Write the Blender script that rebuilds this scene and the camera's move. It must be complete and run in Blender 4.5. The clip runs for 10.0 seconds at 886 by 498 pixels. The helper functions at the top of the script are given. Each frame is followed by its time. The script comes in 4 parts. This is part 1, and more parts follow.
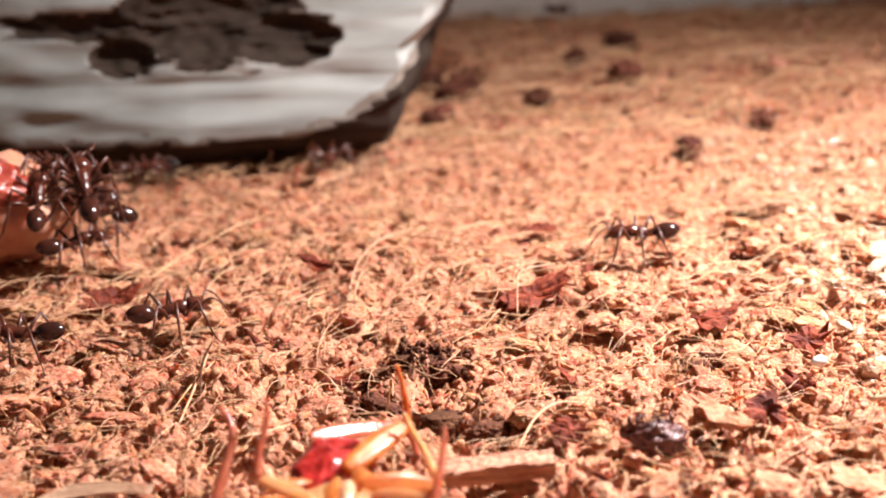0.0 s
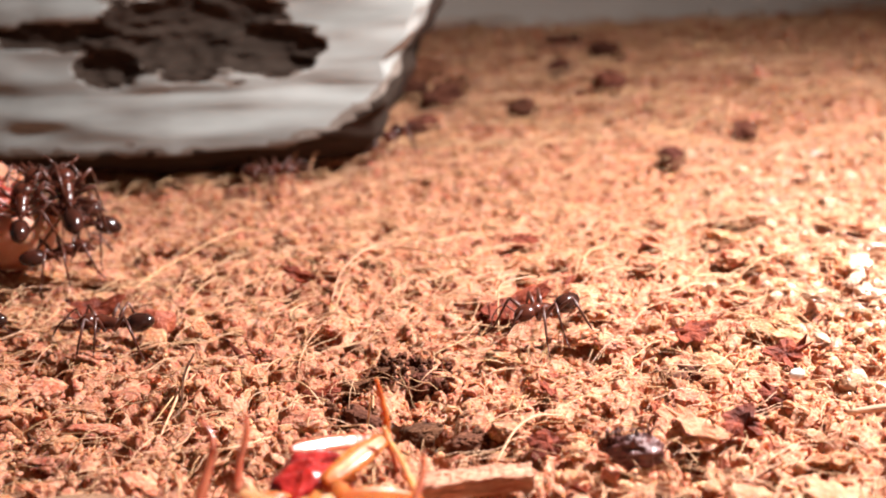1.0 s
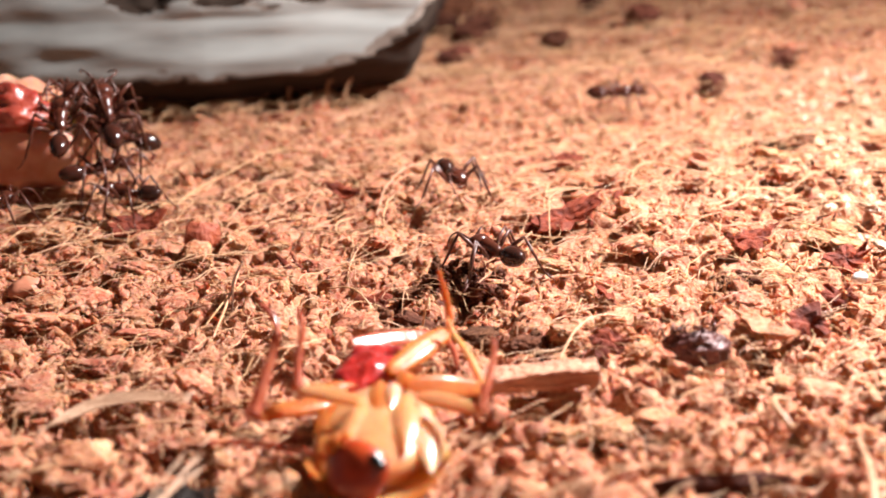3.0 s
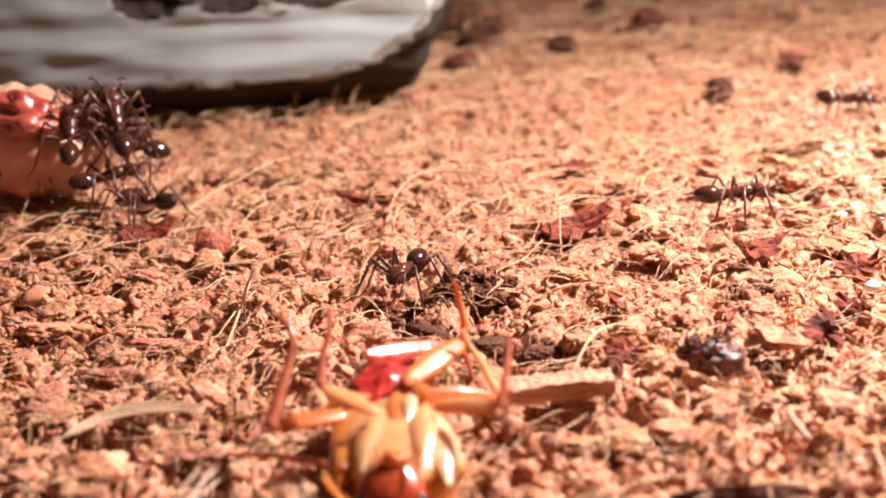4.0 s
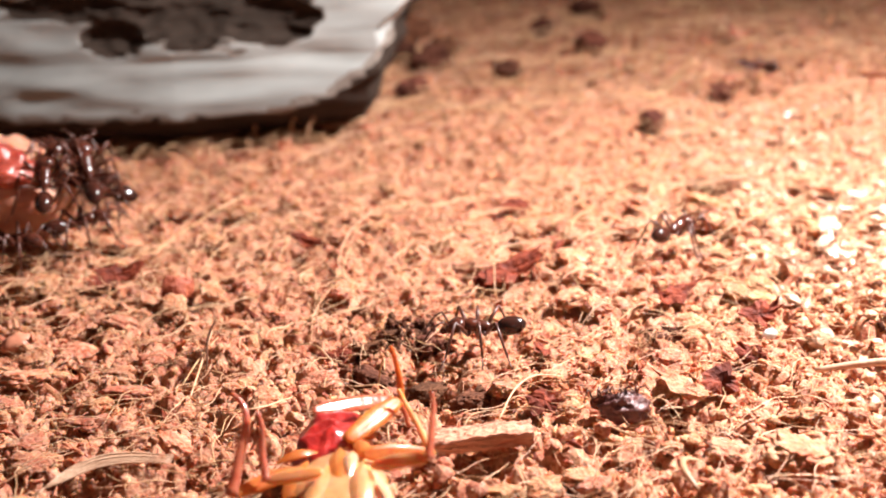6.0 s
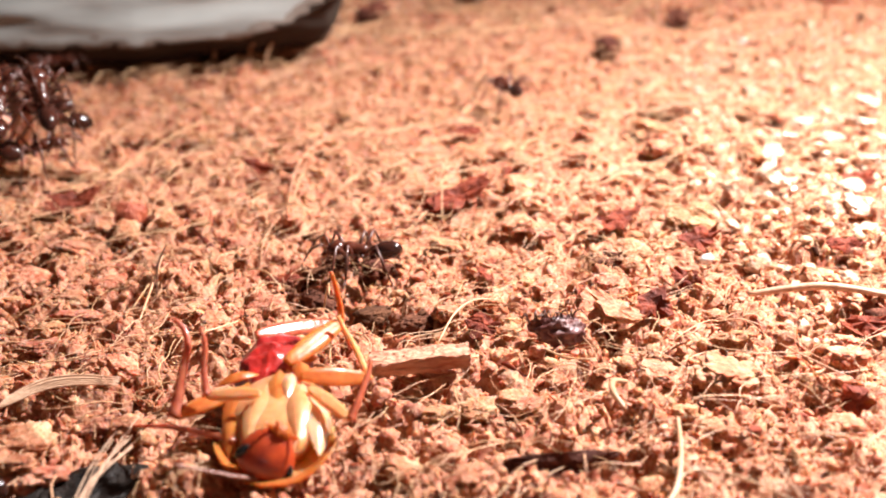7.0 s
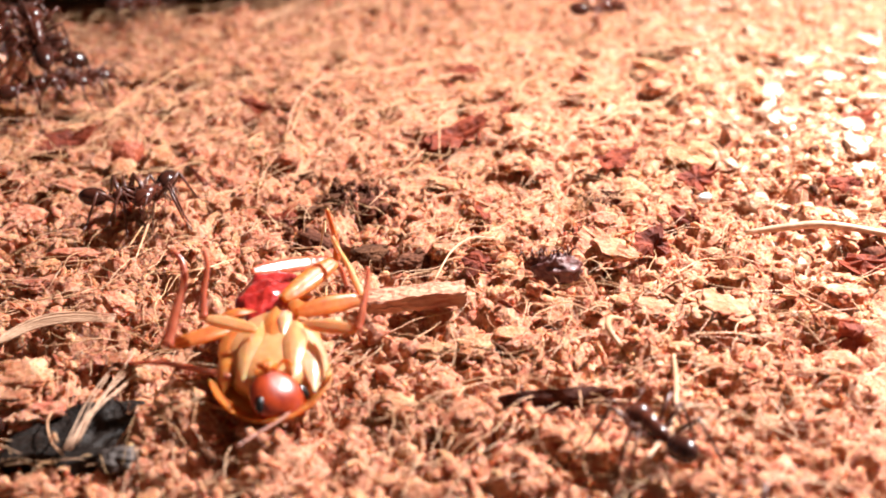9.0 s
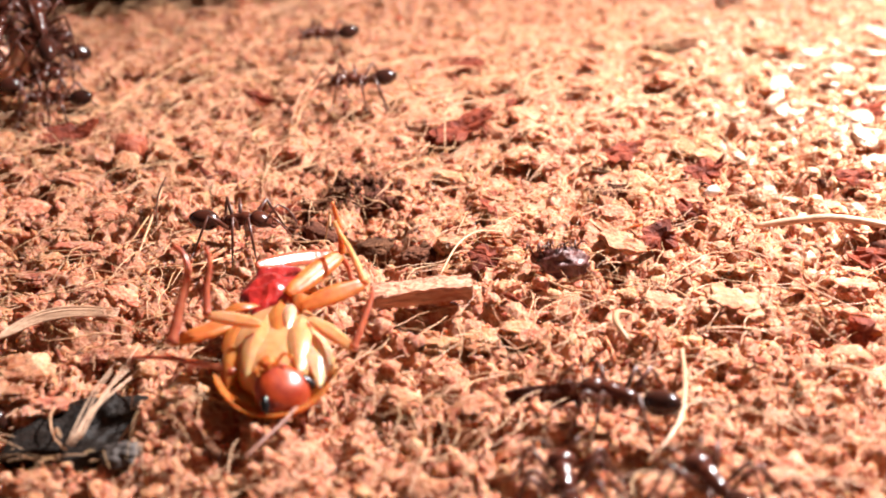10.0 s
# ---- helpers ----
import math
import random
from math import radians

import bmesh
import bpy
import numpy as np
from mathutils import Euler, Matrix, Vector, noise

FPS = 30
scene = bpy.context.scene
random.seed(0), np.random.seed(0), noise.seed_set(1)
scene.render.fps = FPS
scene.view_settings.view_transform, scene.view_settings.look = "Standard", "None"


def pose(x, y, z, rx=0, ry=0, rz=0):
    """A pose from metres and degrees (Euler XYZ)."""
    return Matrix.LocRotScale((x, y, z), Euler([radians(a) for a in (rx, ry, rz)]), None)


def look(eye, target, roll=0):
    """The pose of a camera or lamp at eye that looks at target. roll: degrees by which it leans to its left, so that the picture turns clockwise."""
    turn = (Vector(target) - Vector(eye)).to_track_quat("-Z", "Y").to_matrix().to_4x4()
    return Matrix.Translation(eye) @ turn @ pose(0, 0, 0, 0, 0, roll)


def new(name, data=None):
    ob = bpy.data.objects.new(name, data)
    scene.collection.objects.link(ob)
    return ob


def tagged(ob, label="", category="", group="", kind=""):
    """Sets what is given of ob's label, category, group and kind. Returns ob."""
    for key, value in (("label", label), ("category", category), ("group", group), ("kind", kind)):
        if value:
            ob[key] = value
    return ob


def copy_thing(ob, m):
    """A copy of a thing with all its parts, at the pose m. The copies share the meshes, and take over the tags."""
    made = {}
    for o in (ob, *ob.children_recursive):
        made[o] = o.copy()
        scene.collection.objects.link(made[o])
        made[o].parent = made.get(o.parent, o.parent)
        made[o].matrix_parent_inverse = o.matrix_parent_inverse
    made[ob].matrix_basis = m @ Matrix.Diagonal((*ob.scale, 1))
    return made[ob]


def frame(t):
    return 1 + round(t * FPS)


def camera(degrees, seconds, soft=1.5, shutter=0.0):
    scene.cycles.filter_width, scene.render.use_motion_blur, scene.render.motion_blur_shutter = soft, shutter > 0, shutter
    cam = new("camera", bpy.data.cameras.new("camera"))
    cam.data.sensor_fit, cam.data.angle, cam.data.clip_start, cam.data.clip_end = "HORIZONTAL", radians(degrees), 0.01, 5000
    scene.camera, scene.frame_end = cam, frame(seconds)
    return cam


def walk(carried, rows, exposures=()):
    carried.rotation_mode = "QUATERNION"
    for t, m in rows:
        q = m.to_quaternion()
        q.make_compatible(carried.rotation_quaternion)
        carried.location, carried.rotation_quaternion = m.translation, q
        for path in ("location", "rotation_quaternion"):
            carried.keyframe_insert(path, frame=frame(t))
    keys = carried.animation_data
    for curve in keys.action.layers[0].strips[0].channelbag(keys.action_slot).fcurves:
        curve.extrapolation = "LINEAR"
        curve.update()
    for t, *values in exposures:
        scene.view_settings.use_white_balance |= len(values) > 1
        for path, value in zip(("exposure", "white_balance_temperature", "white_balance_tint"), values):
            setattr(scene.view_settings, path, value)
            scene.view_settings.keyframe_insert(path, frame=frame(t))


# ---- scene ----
MM = 0.001
FOV = 33.0
cam = camera(FOV, 10.0, soft=1.9)
cam.data.dof.use_dof = True
cam.data.dof.focus_distance = 0.121
cam.data.dof.aperture_fstop = 42.0

# seconds, eye in millimetres, yaw, pitch and roll in degrees
PATH = [
    (0, 2.94, -0.21, 42.78, 0.396, -16.302, -2.846),
    (0.5, 3.18, -0.42, 42.62, 0.181, -16.314, -2.746),
    (1, 3.49, -0.79, 43.58, -0.118, -16.123, -2.578),
    (1.5, 3.09, -0.58, 42.82, -0.142, -16.291, -2.614),
    (2, 3.15, -0.62, 42.88, -0.205, -16.252, -2.636),
    (2.5, 0.34, 0.08, 38.00, 0.420, -17.306, -2.860),
    (3.8, -0.74, 0.29, 38.71, 0.224, -17.390, -2.895),
    (4, -1.14, 0.39, 38.79, 0.336, -17.297, -2.919),
    (4.5, 0.00, 0.00, 39.64, 0.000, -17.217, -2.860),
    (5, -0.17, -0.61, 39.57, -0.012, -17.275, -2.954),
    (5.2, 1.02, -2.44, 41.35, -0.252, -17.220, -2.938),
    (6.3, 1.50, -11.04, 50.46, -1.054, -19.589, -2.761),
    (6.5, 2.13, -11.52, 50.50, -1.077, -20.316, -2.805),
    (7, 4.38, -12.32, 50.68, -1.635, -21.597, -2.526),
    (7.5, 4.91, -12.95, 50.78, -1.736, -22.609, -2.480),
    (8, 4.40, -12.18, 49.83, -1.559, -23.270, -2.512),
    (8.5, 4.94, -12.04, 50.10, -1.672, -23.498, -2.433),
    (9, 4.74, -12.26, 49.98, -1.481, -23.684, -2.532),
    (9.5, 4.53, -11.55, 49.64, -1.397, -23.887, -2.575),
    (10, 4.62, -11.35, 49.56, -1.298, -23.907, -2.629),
]
walk(cam, [(t, pose(x * MM, y * MM, z * MM, 90 + p, 0, w) @ pose(0, 0, 0, 0, 0, r)) for t, x, y, z, w, p, r in PATH],
     exposures=[(0, -0.08), (2, -0.08), (2.7, -0.05), (5.2, -0.03), (6.3, 0.0), (10, 0.0)])

# ---- light: one hot lamp over the tank, a dim room around it ----
world = bpy.data.worlds.new("room")
scene.world = world
world.use_nodes = True
wn = world.node_tree.nodes
wn["Background"].inputs["Color"].default_value = (1.0, 0.56, 0.38, 1)
wn["Background"].inputs["Strength"].default_value = 0.115


def lamp(name, eye, target, watts, size, colour, spread=180):
    data = bpy.data.lights.new(name, "AREA")
    data.shape, data.size, data.energy, data.color = "DISK", size * MM, watts, colour
    data.spread = radians(spread)
    ob = new(name, data)
    ob.matrix_basis = look([v * MM for v in eye], [v * MM for v in target])
    return ob


lamp("tank_lamp", (95, 132, 116), (60, 94, 0), 0.98, 12, (1.0, 0.955, 0.955), 160)


# ---- materials ----
def mat(name, base, rough=0.6, other=None, grain=900.0, blotch=150.0, bump=0.0, depth=0.0001, sss=0.0, coat=0.0, vary=0.0, stretch=(1, 1, 1), spec=0.5, deep=0.0012, polish=0.12, clear=0.0):
    """Two colours mixed by noise at two scales, with a fine bump; vary shifts the value piece by piece."""
    m = bpy.data.materials.new(name)
    m.use_nodes = True
    n, l = m.node_tree.nodes, m.node_tree.links
    b = n["Principled BSDF"]
    other = other or tuple(c * 0.55 for c in base)
    tc, mp = n.new("ShaderNodeTexCoord"), n.new("ShaderNodeMapping")
    mp.inputs["Scale"].default_value = stretch
    l.new(tc.outputs["Object"], mp.inputs["Vector"])
    n1, n2 = n.new("ShaderNodeTexNoise"), n.new("ShaderNodeTexNoise")
    n1.inputs["Scale"].default_value, n1.inputs["Detail"].default_value = grain, 5
    n2.inputs["Scale"].default_value, n2.inputs["Detail"].default_value = blotch, 3
    for k in (n1, n2):
        l.new(mp.outputs["Vector"], k.inputs["Vector"])
    add = n.new("ShaderNodeMath")
    add.operation = "ADD"
    l.new(n1.outputs["Fac"], add.inputs[0])
    l.new(n2.outputs["Fac"], add.inputs[1])
    rng = n.new("ShaderNodeMapRange")
    rng.inputs["From Min"].default_value, rng.inputs["From Max"].default_value = 0.72, 1.28
    l.new(add.outputs[0], rng.inputs["Value"])
    mix = n.new("ShaderNodeMix")
    mix.data_type = "RGBA"
    mix.inputs["A"].default_value, mix.inputs["B"].default_value = (*other, 1), (*base, 1)
    l.new(rng.outputs["Result"], mix.inputs["Factor"])
    out = mix.outputs["Result"]
    if vary:
        geo, info, pick = n.new("ShaderNodeNewGeometry"), n.new("ShaderNodeObjectInfo"), n.new("ShaderNodeMath")
        pick.operation = "ADD"
        l.new(geo.outputs["Random Per Island"], pick.inputs[0])
        l.new(info.outputs["Random"], pick.inputs[1])
        frac = n.new("ShaderNodeMath")
        frac.operation = "FRACT"
        l.new(pick.outputs[0], frac.inputs[0])
        val = n.new("ShaderNodeMapRange")
        val.inputs["To Min"].default_value, val.inputs["To Max"].default_value = 1 - vary, 1 + vary * 0.6
        l.new(frac.outputs[0], val.inputs["Value"])
        hue = n.new("ShaderNodeMapRange")
        hue.inputs["To Min"].default_value, hue.inputs["To Max"].default_value = 0.493, 0.513
        turn = n.new("ShaderNodeMath")
        turn.operation = "MULTIPLY"
        turn.inputs[1].default_value = 7.31
        wrap = n.new("ShaderNodeMath")
        wrap.operation = "FRACT"
        l.new(frac.outputs[0], turn.inputs[0])
        l.new(turn.outputs[0], wrap.inputs[0])
        l.new(wrap.outputs[0], hue.inputs["Value"])
        hsv = n.new("ShaderNodeHueSaturation")
        l.new(val.outputs["Result"], hsv.inputs["Value"])
        l.new(hue.outputs["Result"], hsv.inputs["Hue"])
        l.new(out, hsv.inputs["Color"])
        out = hsv.outputs["Color"]
    l.new(out, b.inputs["Base Color"])
    b.inputs["Roughness"].default_value = rough
    b.inputs["Specular IOR Level"].default_value = spec
    if sss:
        b.inputs["Subsurface Weight"].default_value = sss
        b.inputs["Subsurface Scale"].default_value = deep
        b.inputs["Subsurface Radius"].default_value = (1.0, 0.45, 0.2)
    if coat:
        b.inputs["Coat Weight"].default_value = coat
        b.inputs["Coat Roughness"].default_value = polish
    if clear:
        film, blend = n.new("ShaderNodeBsdfTransparent"), n.new("ShaderNodeMixShader")
        film.inputs["Color"].default_value = (*(c ** 0.45 for c in base), 1)
        blend.inputs["Fac"].default_value = clear
        l.new(b.outputs["BSDF"], blend.inputs[1])
        l.new(film.outputs["BSDF"], blend.inputs[2])
        l.new(blend.outputs["Shader"], n["Material Output"].inputs["Surface"])
    if bump:
        bp = n.new("ShaderNodeBump")
        bp.inputs["Strength"].default_value, bp.inputs["Distance"].default_value = bump, depth
        l.new(n1.outputs["Fac"], bp.inputs["Height"])
        l.new(bp.outputs["Normal"], b.inputs["Normal"])
    return m


COIR = mat("coir", (0.60, 0.335, 0.212), 0.75, (0.34, 0.080, 0.040), 3400, 600, 0.9, 0.0003, vary=0.26, sss=0.5, deep=0.0004, spec=0.15)
# coir made glossier and lighter, to paint in the lamp's glare
WET_GLARE = mat("wet_coir_glare", (0.62, 0.38, 0.25), 0.35, (0.42, 0.19, 0.11), 2600, 400, 0.6, 0.0003, coat=0.6, vary=0.35)
COIR_BED = mat("coir_bed", (0.58, 0.315, 0.194), 0.6, (0.28, 0.062, 0.030), 2800, 650, 1.0, 0.0003, sss=0.5, deep=0.0004, spec=0.15)
COIR_RED = mat("coir_red", (0.25, 0.045, 0.018), 0.65, (0.075, 0.013, 0.007), 1900, 420, 1.0, 0.0003, spec=0.2, sss=0.2, deep=0.0003)
FIBRE = mat("fibre", (0.70, 0.425, 0.255), 0.45, (0.54, 0.28, 0.14), 1500, 200, 0.2, vary=0.3)
STRAW = mat("straw", (0.62, 0.40, 0.265), 0.5, (0.40, 0.22, 0.13), 1200, 300, 0.5, stretch=(1, 6, 6))
PEAT = mat("dark_peat", (0.19, 0.066, 0.038), 0.85, (0.065, 0.021, 0.013), 2600, 500, 1.0, 0.0003, vary=0.4, spec=0.15)
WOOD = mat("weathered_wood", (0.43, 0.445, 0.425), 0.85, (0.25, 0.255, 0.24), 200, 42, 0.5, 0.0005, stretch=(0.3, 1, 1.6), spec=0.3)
# half-dark and dark brown, for rotten hollows and painted shade under the log
STAIN_SHADE = mat("stained_shaded_wood", (0.25, 0.21, 0.18), 0.85, (0.13, 0.10, 0.08), 300, 60, 0.5, 0.0005, stretch=(0.35, 1, 1.6), spec=0.3)
ROT_SHADE = mat("rotten_shaded_wood", (0.046, 0.030, 0.022), 0.9, (0.026, 0.017, 0.012), 400, 80, 0.8, 0.0006, stretch=(0.4, 1, 1.4), spec=0.2)
SIDE = mat("unseen_panel", (0.09, 0.085, 0.08), 0.25, (0.07, 0.066, 0.062), 60, 12)
PANEL = mat("tank_panel", (0.74, 0.72, 0.66), 0.5, (0.64, 0.61, 0.55), 60, 12)
ANT = mat("ant_shell", (0.115, 0.024, 0.011), 0.22, (0.045, 0.015, 0.010), 1400, 600, coat=0.1, spec=0.35)
GASTER = mat("ant_gaster", (0.056, 0.014, 0.008), 0.16, (0.020, 0.009, 0.007), 900, 500, coat=0.1, spec=0.4)
LIMB = mat("ant_limb", (0.11, 0.027, 0.014), 0.38, (0.055, 0.020, 0.013), 1400, 300, coat=0.1)
AMBER = mat("roach_amber", (0.66, 0.235, 0.058), 0.35, (0.48, 0.13, 0.030), 1500, 420, 0.3, 0.0001, sss=0.8, deep=0.0009, coat=0.4, polish=0.08, clear=0.33, spec=0.3)
PALE = mat("roach_pale", (0.74, 0.41, 0.20), 0.33, (0.62, 0.26, 0.10), 1300, 420, 0.25, sss=0.9, deep=0.0012, coat=0.45, polish=0.08, clear=0.25, spec=0.35)
SCARLET = mat("roach_scarlet", (0.46, 0.024, 0.018), 0.3, (0.22, 0.010, 0.012), 900, 350, 0.8, 0.0004, sss=0.4, deep=0.0006, coat=0.8, polish=0.1)
HEADRED = mat("roach_head", (0.42, 0.052, 0.009), 0.34, (0.24, 0.020, 0.005), 1100, 480, 0.3, 0.0001, sss=0.4, deep=0.0005, coat=0.3, polish=0.15)
# glossy and whiter than PALE: the glint is painted into the colour
GLASSY_GLINT = mat("roach_glassy_glint", (0.80, 0.54, 0.37), 0.3, (0.70, 0.38, 0.21), 1100, 420, 0.25, sss=0.8, deep=0.0009, coat=0.8, polish=0.1, clear=0.25)
HUSKED = mat("dead_shell", (0.17, 0.058, 0.050), 0.42, (0.06, 0.020, 0.018), 1500, 700, 1.0, 0.0004, coat=0.12)
FEELER = mat("roach_antenna", (0.34, 0.14, 0.085), 0.45, (0.20, 0.07, 0.045), 1500, 400, 0.4)
EYE = mat("roach_eye", (0.008, 0.006, 0.006), 0.25, None, 900, 200, coat=0.1)
RUSSET = mat("roach_russet", (0.64, 0.20, 0.11), 0.25, (0.40, 0.08, 0.042), 1300, 250, 0.4, 0.0002, sss=0.5, deep=0.0006, coat=1.0, polish=0.1, clear=0.3)
PREY = mat("prey_skin", (0.68, 0.37, 0.25), 0.4, (0.50, 0.17, 0.10), 420, 130, 0.5, sss=0.5, coat=0.3)
SLATE = mat("charcoal", (0.020, 0.013, 0.010), 0.55, (0.008, 0.006, 0.005), 1800, 300, 0.7, 0.0004, spec=0.18)


# ---- mesh tools, in millimetres ----
def part(name, bm, material, parent=None, label="", smooth=True):
    """One bmesh in millimetres as one mesh object, under parent if given."""
    bmesh.ops.scale(bm, vec=(MM, MM, MM), verts=bm.verts)
    me = bpy.data.meshes.new(name)
    bm.to_mesh(me)
    bm.free()
    me.materials.append(material)
    me.polygons.foreach_set("use_smooth", [smooth] * len(me.polygons))
    ob = new(name, me)
    if parent is not None:
        ob.parent = parent
    if label:
        ob["label"] = label
    return ob


def blob(bm, c, r, turn=(0, 0, 0), seg=20, rough=0.0, freq=1.0, seed=0.0, taper=0.0):
    """An ellipsoid at c with radii r, turned, with a noisy skin; taper narrows it along +x."""
    rot = Euler([radians(a) for a in turn]).to_matrix()
    made = bmesh.ops.create_uvsphere(bm, u_segments=seg, v_segments=max(8, seg * 2 // 3), radius=1)["verts"]
    for v in made:
        p = v.co.copy()
        k = 1 + rough * noise.noise(p * freq + Vector((seed, seed * 1.7, -seed)))
        w = 1 - taper * p.x
        v.co = Vector(c) + rot @ Vector((p.x * r[0] * k, p.y * r[1] * k * w, p.z * r[2] * k * w))
    return made


def tube(bm, pts, radii, sides=8):
    """A round tube through pts, closed at both ends."""
    pts = [Vector(p) for p in pts]
    rings, side = [], None
    for i, p in enumerate(pts):
        way = (pts[min(i + 1, len(pts) - 1)] - pts[max(i - 1, 0)]).normalized()
        ref = side if side is not None else (Vector((0, 0, 1)) if abs(way.z) < 0.9 else Vector((1, 0, 0)))
        u = (ref - way * ref.dot(way)).normalized()
        side, w = u, way.cross(u)
        r = radii[i] if isinstance(radii, (list, tuple)) else radii
        rings.append([bm.verts.new(p + (u * math.cos(a) + w * math.sin(a)) * r) for a in (2 * math.pi * k / sides for k in range(sides))])
    for a, b in zip(rings, rings[1:]):
        for k in range(sides):
            bm.faces.new((a[k], a[(k + 1) % sides], b[(k + 1) % sides], b[k]))
    bm.faces.new(rings[0][::-1])
    bm.faces.new(rings[-1])


def arc(pts, steps=4):
    """A smooth run of points through pts."""
    pts = [Vector(p) for p in pts]
    full = [2 * pts[0] - pts[1], *pts, 2 * pts[-1] - pts[-2]]
    out = []
    for a, b, c, d in zip(full, full[1:], full[2:], full[3:]):
        for k in range(steps):
            t = k / steps
            out.append(0.5 * (2 * b + (c - a) * t + (2 * a - 5 * b + 4 * c - d) * t * t + (3 * b - a - 3 * c + d) * t ** 3))
    return out + [pts[-1]]


PITS = ((-3.3, 107.6, 3.4, 2.4, 6.5), (1.4, 103.8, 2.6, 2.3, 8.0), (4.9, 101.6, 2.1, 2.1, 7.5), (-18.2, 77.2, 5.0, 4.4, 1.8), (21, 113, 2.6, 1.5, 2.0), (-11.6, 75.2, 3.6, 4.6, -1.5), (-8.0, 71.5, 4.0, 1.8, -0.5))


def ground(x, y):
    """The height of the bedding, in millimetres."""
    p = Vector((x, y, 0))
    z = 1.2 * noise.noise(p / 26) + 0.7 * noise.noise(p / 7 + Vector((9, 3, 1))) + 0.55 * noise.noise(p / 2.6 + Vector((1, 8, 5))) - 1.0
    z += 4.2 * math.exp(-((x + 48) / 12) ** 2 - ((y - 149) / 11) ** 2)
    for px, py, rx, ry, d in PITS:
        q = ((x - px) / rx) ** 2 + ((y - py) / ry) ** 2
        if q < 4:
            z -= d * math.exp(-q * q * 1.2)
    return z


def bumps(x, y, size, seed):
    """A packing of half-round lumps about size millimetres across: heights from 0 to about size / 2."""
    gx, gy = np.floor(x / size), np.floor(y / size)
    best = np.zeros_like(x)

    def hashed(i, j, k):
        v = np.sin(i * 127.1 + j * 311.7 + k * 74.7 + seed * 19.19) * 43758.5453
        return v - np.floor(v)

    for di in (-1, 0, 1):
        for dj in (-1, 0, 1):
            i, j = gx + di, gy + dj
            cx, cy = (i + hashed(i, j, 1)) * size, (j + hashed(i, j, 2)) * size
            r, up, a = size * (0.4 + 0.35 * hashed(i, j, 3)), hashed(i, j, 4), hashed(i, j, 5) * 3.14
            dx, dy = (x - cx) * np.cos(a) + (y - cy) * np.sin(a), ((y - cy) * np.cos(a) - (x - cx) * np.sin(a)) * (1 + 0.8 * hashed(i, j, 6))
            d2 = (dx * dx + dy * dy) / (r * r)
            lean = (hashed(i, j, 7) - 0.5) * dx + (hashed(i, j, 8) - 0.5) * dy
            best = np.maximum(best, r * (0.25 + 0.6 * up) * np.sqrt(np.clip(1.1 - d2, 0, 1)) + lean * 0.4 * np.clip(1.2 - d2, 0, 1))
    return best


def grain(x, y):
    """The crumbly relief on the bedding, for arrays of x and y."""
    wx = 0.30 * np.sin(y * 1.9 + 1.4 * np.sin(x * 1.3)) + 0.12 * np.sin(y * 6.1 + 2.0 * np.sin(x * 4.7)) + 0.05 * np.sin(y * 15 + 2 * np.sin(x * 11))
    wy = 0.30 * np.sin(x * 2.1 + 1.2 * np.sin(y * 1.5)) + 0.12 * np.sin(x * 5.3 + 2.0 * np.sin(y * 4.1)) + 0.05 * np.sin(x * 13 + 2 * np.sin(y * 12))
    calm = 1 - 0.45 * np.clip((y - 110) / 45, 0, 1)
    x, y = x + wx, y + wy
    return calm * (0.8 * bumps(x, y, 4.2, 1) + 0.85 * bumps(x, y, 1.9, 2) + 0.8 * bumps(x, y, 0.95, 3) + 0.7 * bumps(x, y, 0.5, 4)) - 1.6


def mesh_of(name, verts, faces, material, smooth=True):
    me = bpy.data.meshes.new(name)
    nv, nf, k = len(verts), len(faces), faces.shape[1]
    me.vertices.add(nv)
    me.vertices.foreach_set("co", (verts * MM).astype(np.float32).ravel())
    me.loops.add(nf * k)
    me.loops.foreach_set("vertex_index", faces.astype(np.int32).ravel())
    me.polygons.add(nf)
    me.polygons.foreach_set("loop_start", np.arange(0, nf * k, k, dtype=np.int32))
    me.polygons.foreach_set("use_smooth", np.full(nf, smooth))
    me.update(calc_edges=True)
    me.validate()
    me.materials.append(material)
    return new(name, me)


# ---- the bedding ----
def run(*stretches):
    """Grid lines: pairs of end and step."""
    out, at = [], stretches[0]
    for end, step in stretches[1:]:
        n = max(1, round((end - at) / step))
        out += [at + (end - at) * k / n for k in range(n)]
        at = end
    return np.array(out + [at])


def bedding():
    xs = run(-154, (-66, 3), (-40, 0.6), (58, 0.19), (76, 0.6), (154, 3))
    ys = run(-60, (55, 3), (130, 0.19), (205, 0.45), (331, 1.2))
    nx, ny = len(xs), len(ys)
    gx, gy = (g.ravel() for g in np.meshgrid(xs, ys))
    base = np.array([ground(x, y) for x, y in zip(gx, gy)])
    verts = np.stack([gx, gy, base + grain(gx, gy)], 1)
    i = (np.arange(ny - 1)[:, None] * nx + np.arange(nx - 1)[None]).ravel()
    ob = mesh_of("ground", verts, np.stack([i, i + 1, i + nx + 1, i + nx], 1), COIR_BED)
    return tagged(ob, "reddish-brown loose coconut coir bedding in the tank", "bedding", kind="structure")


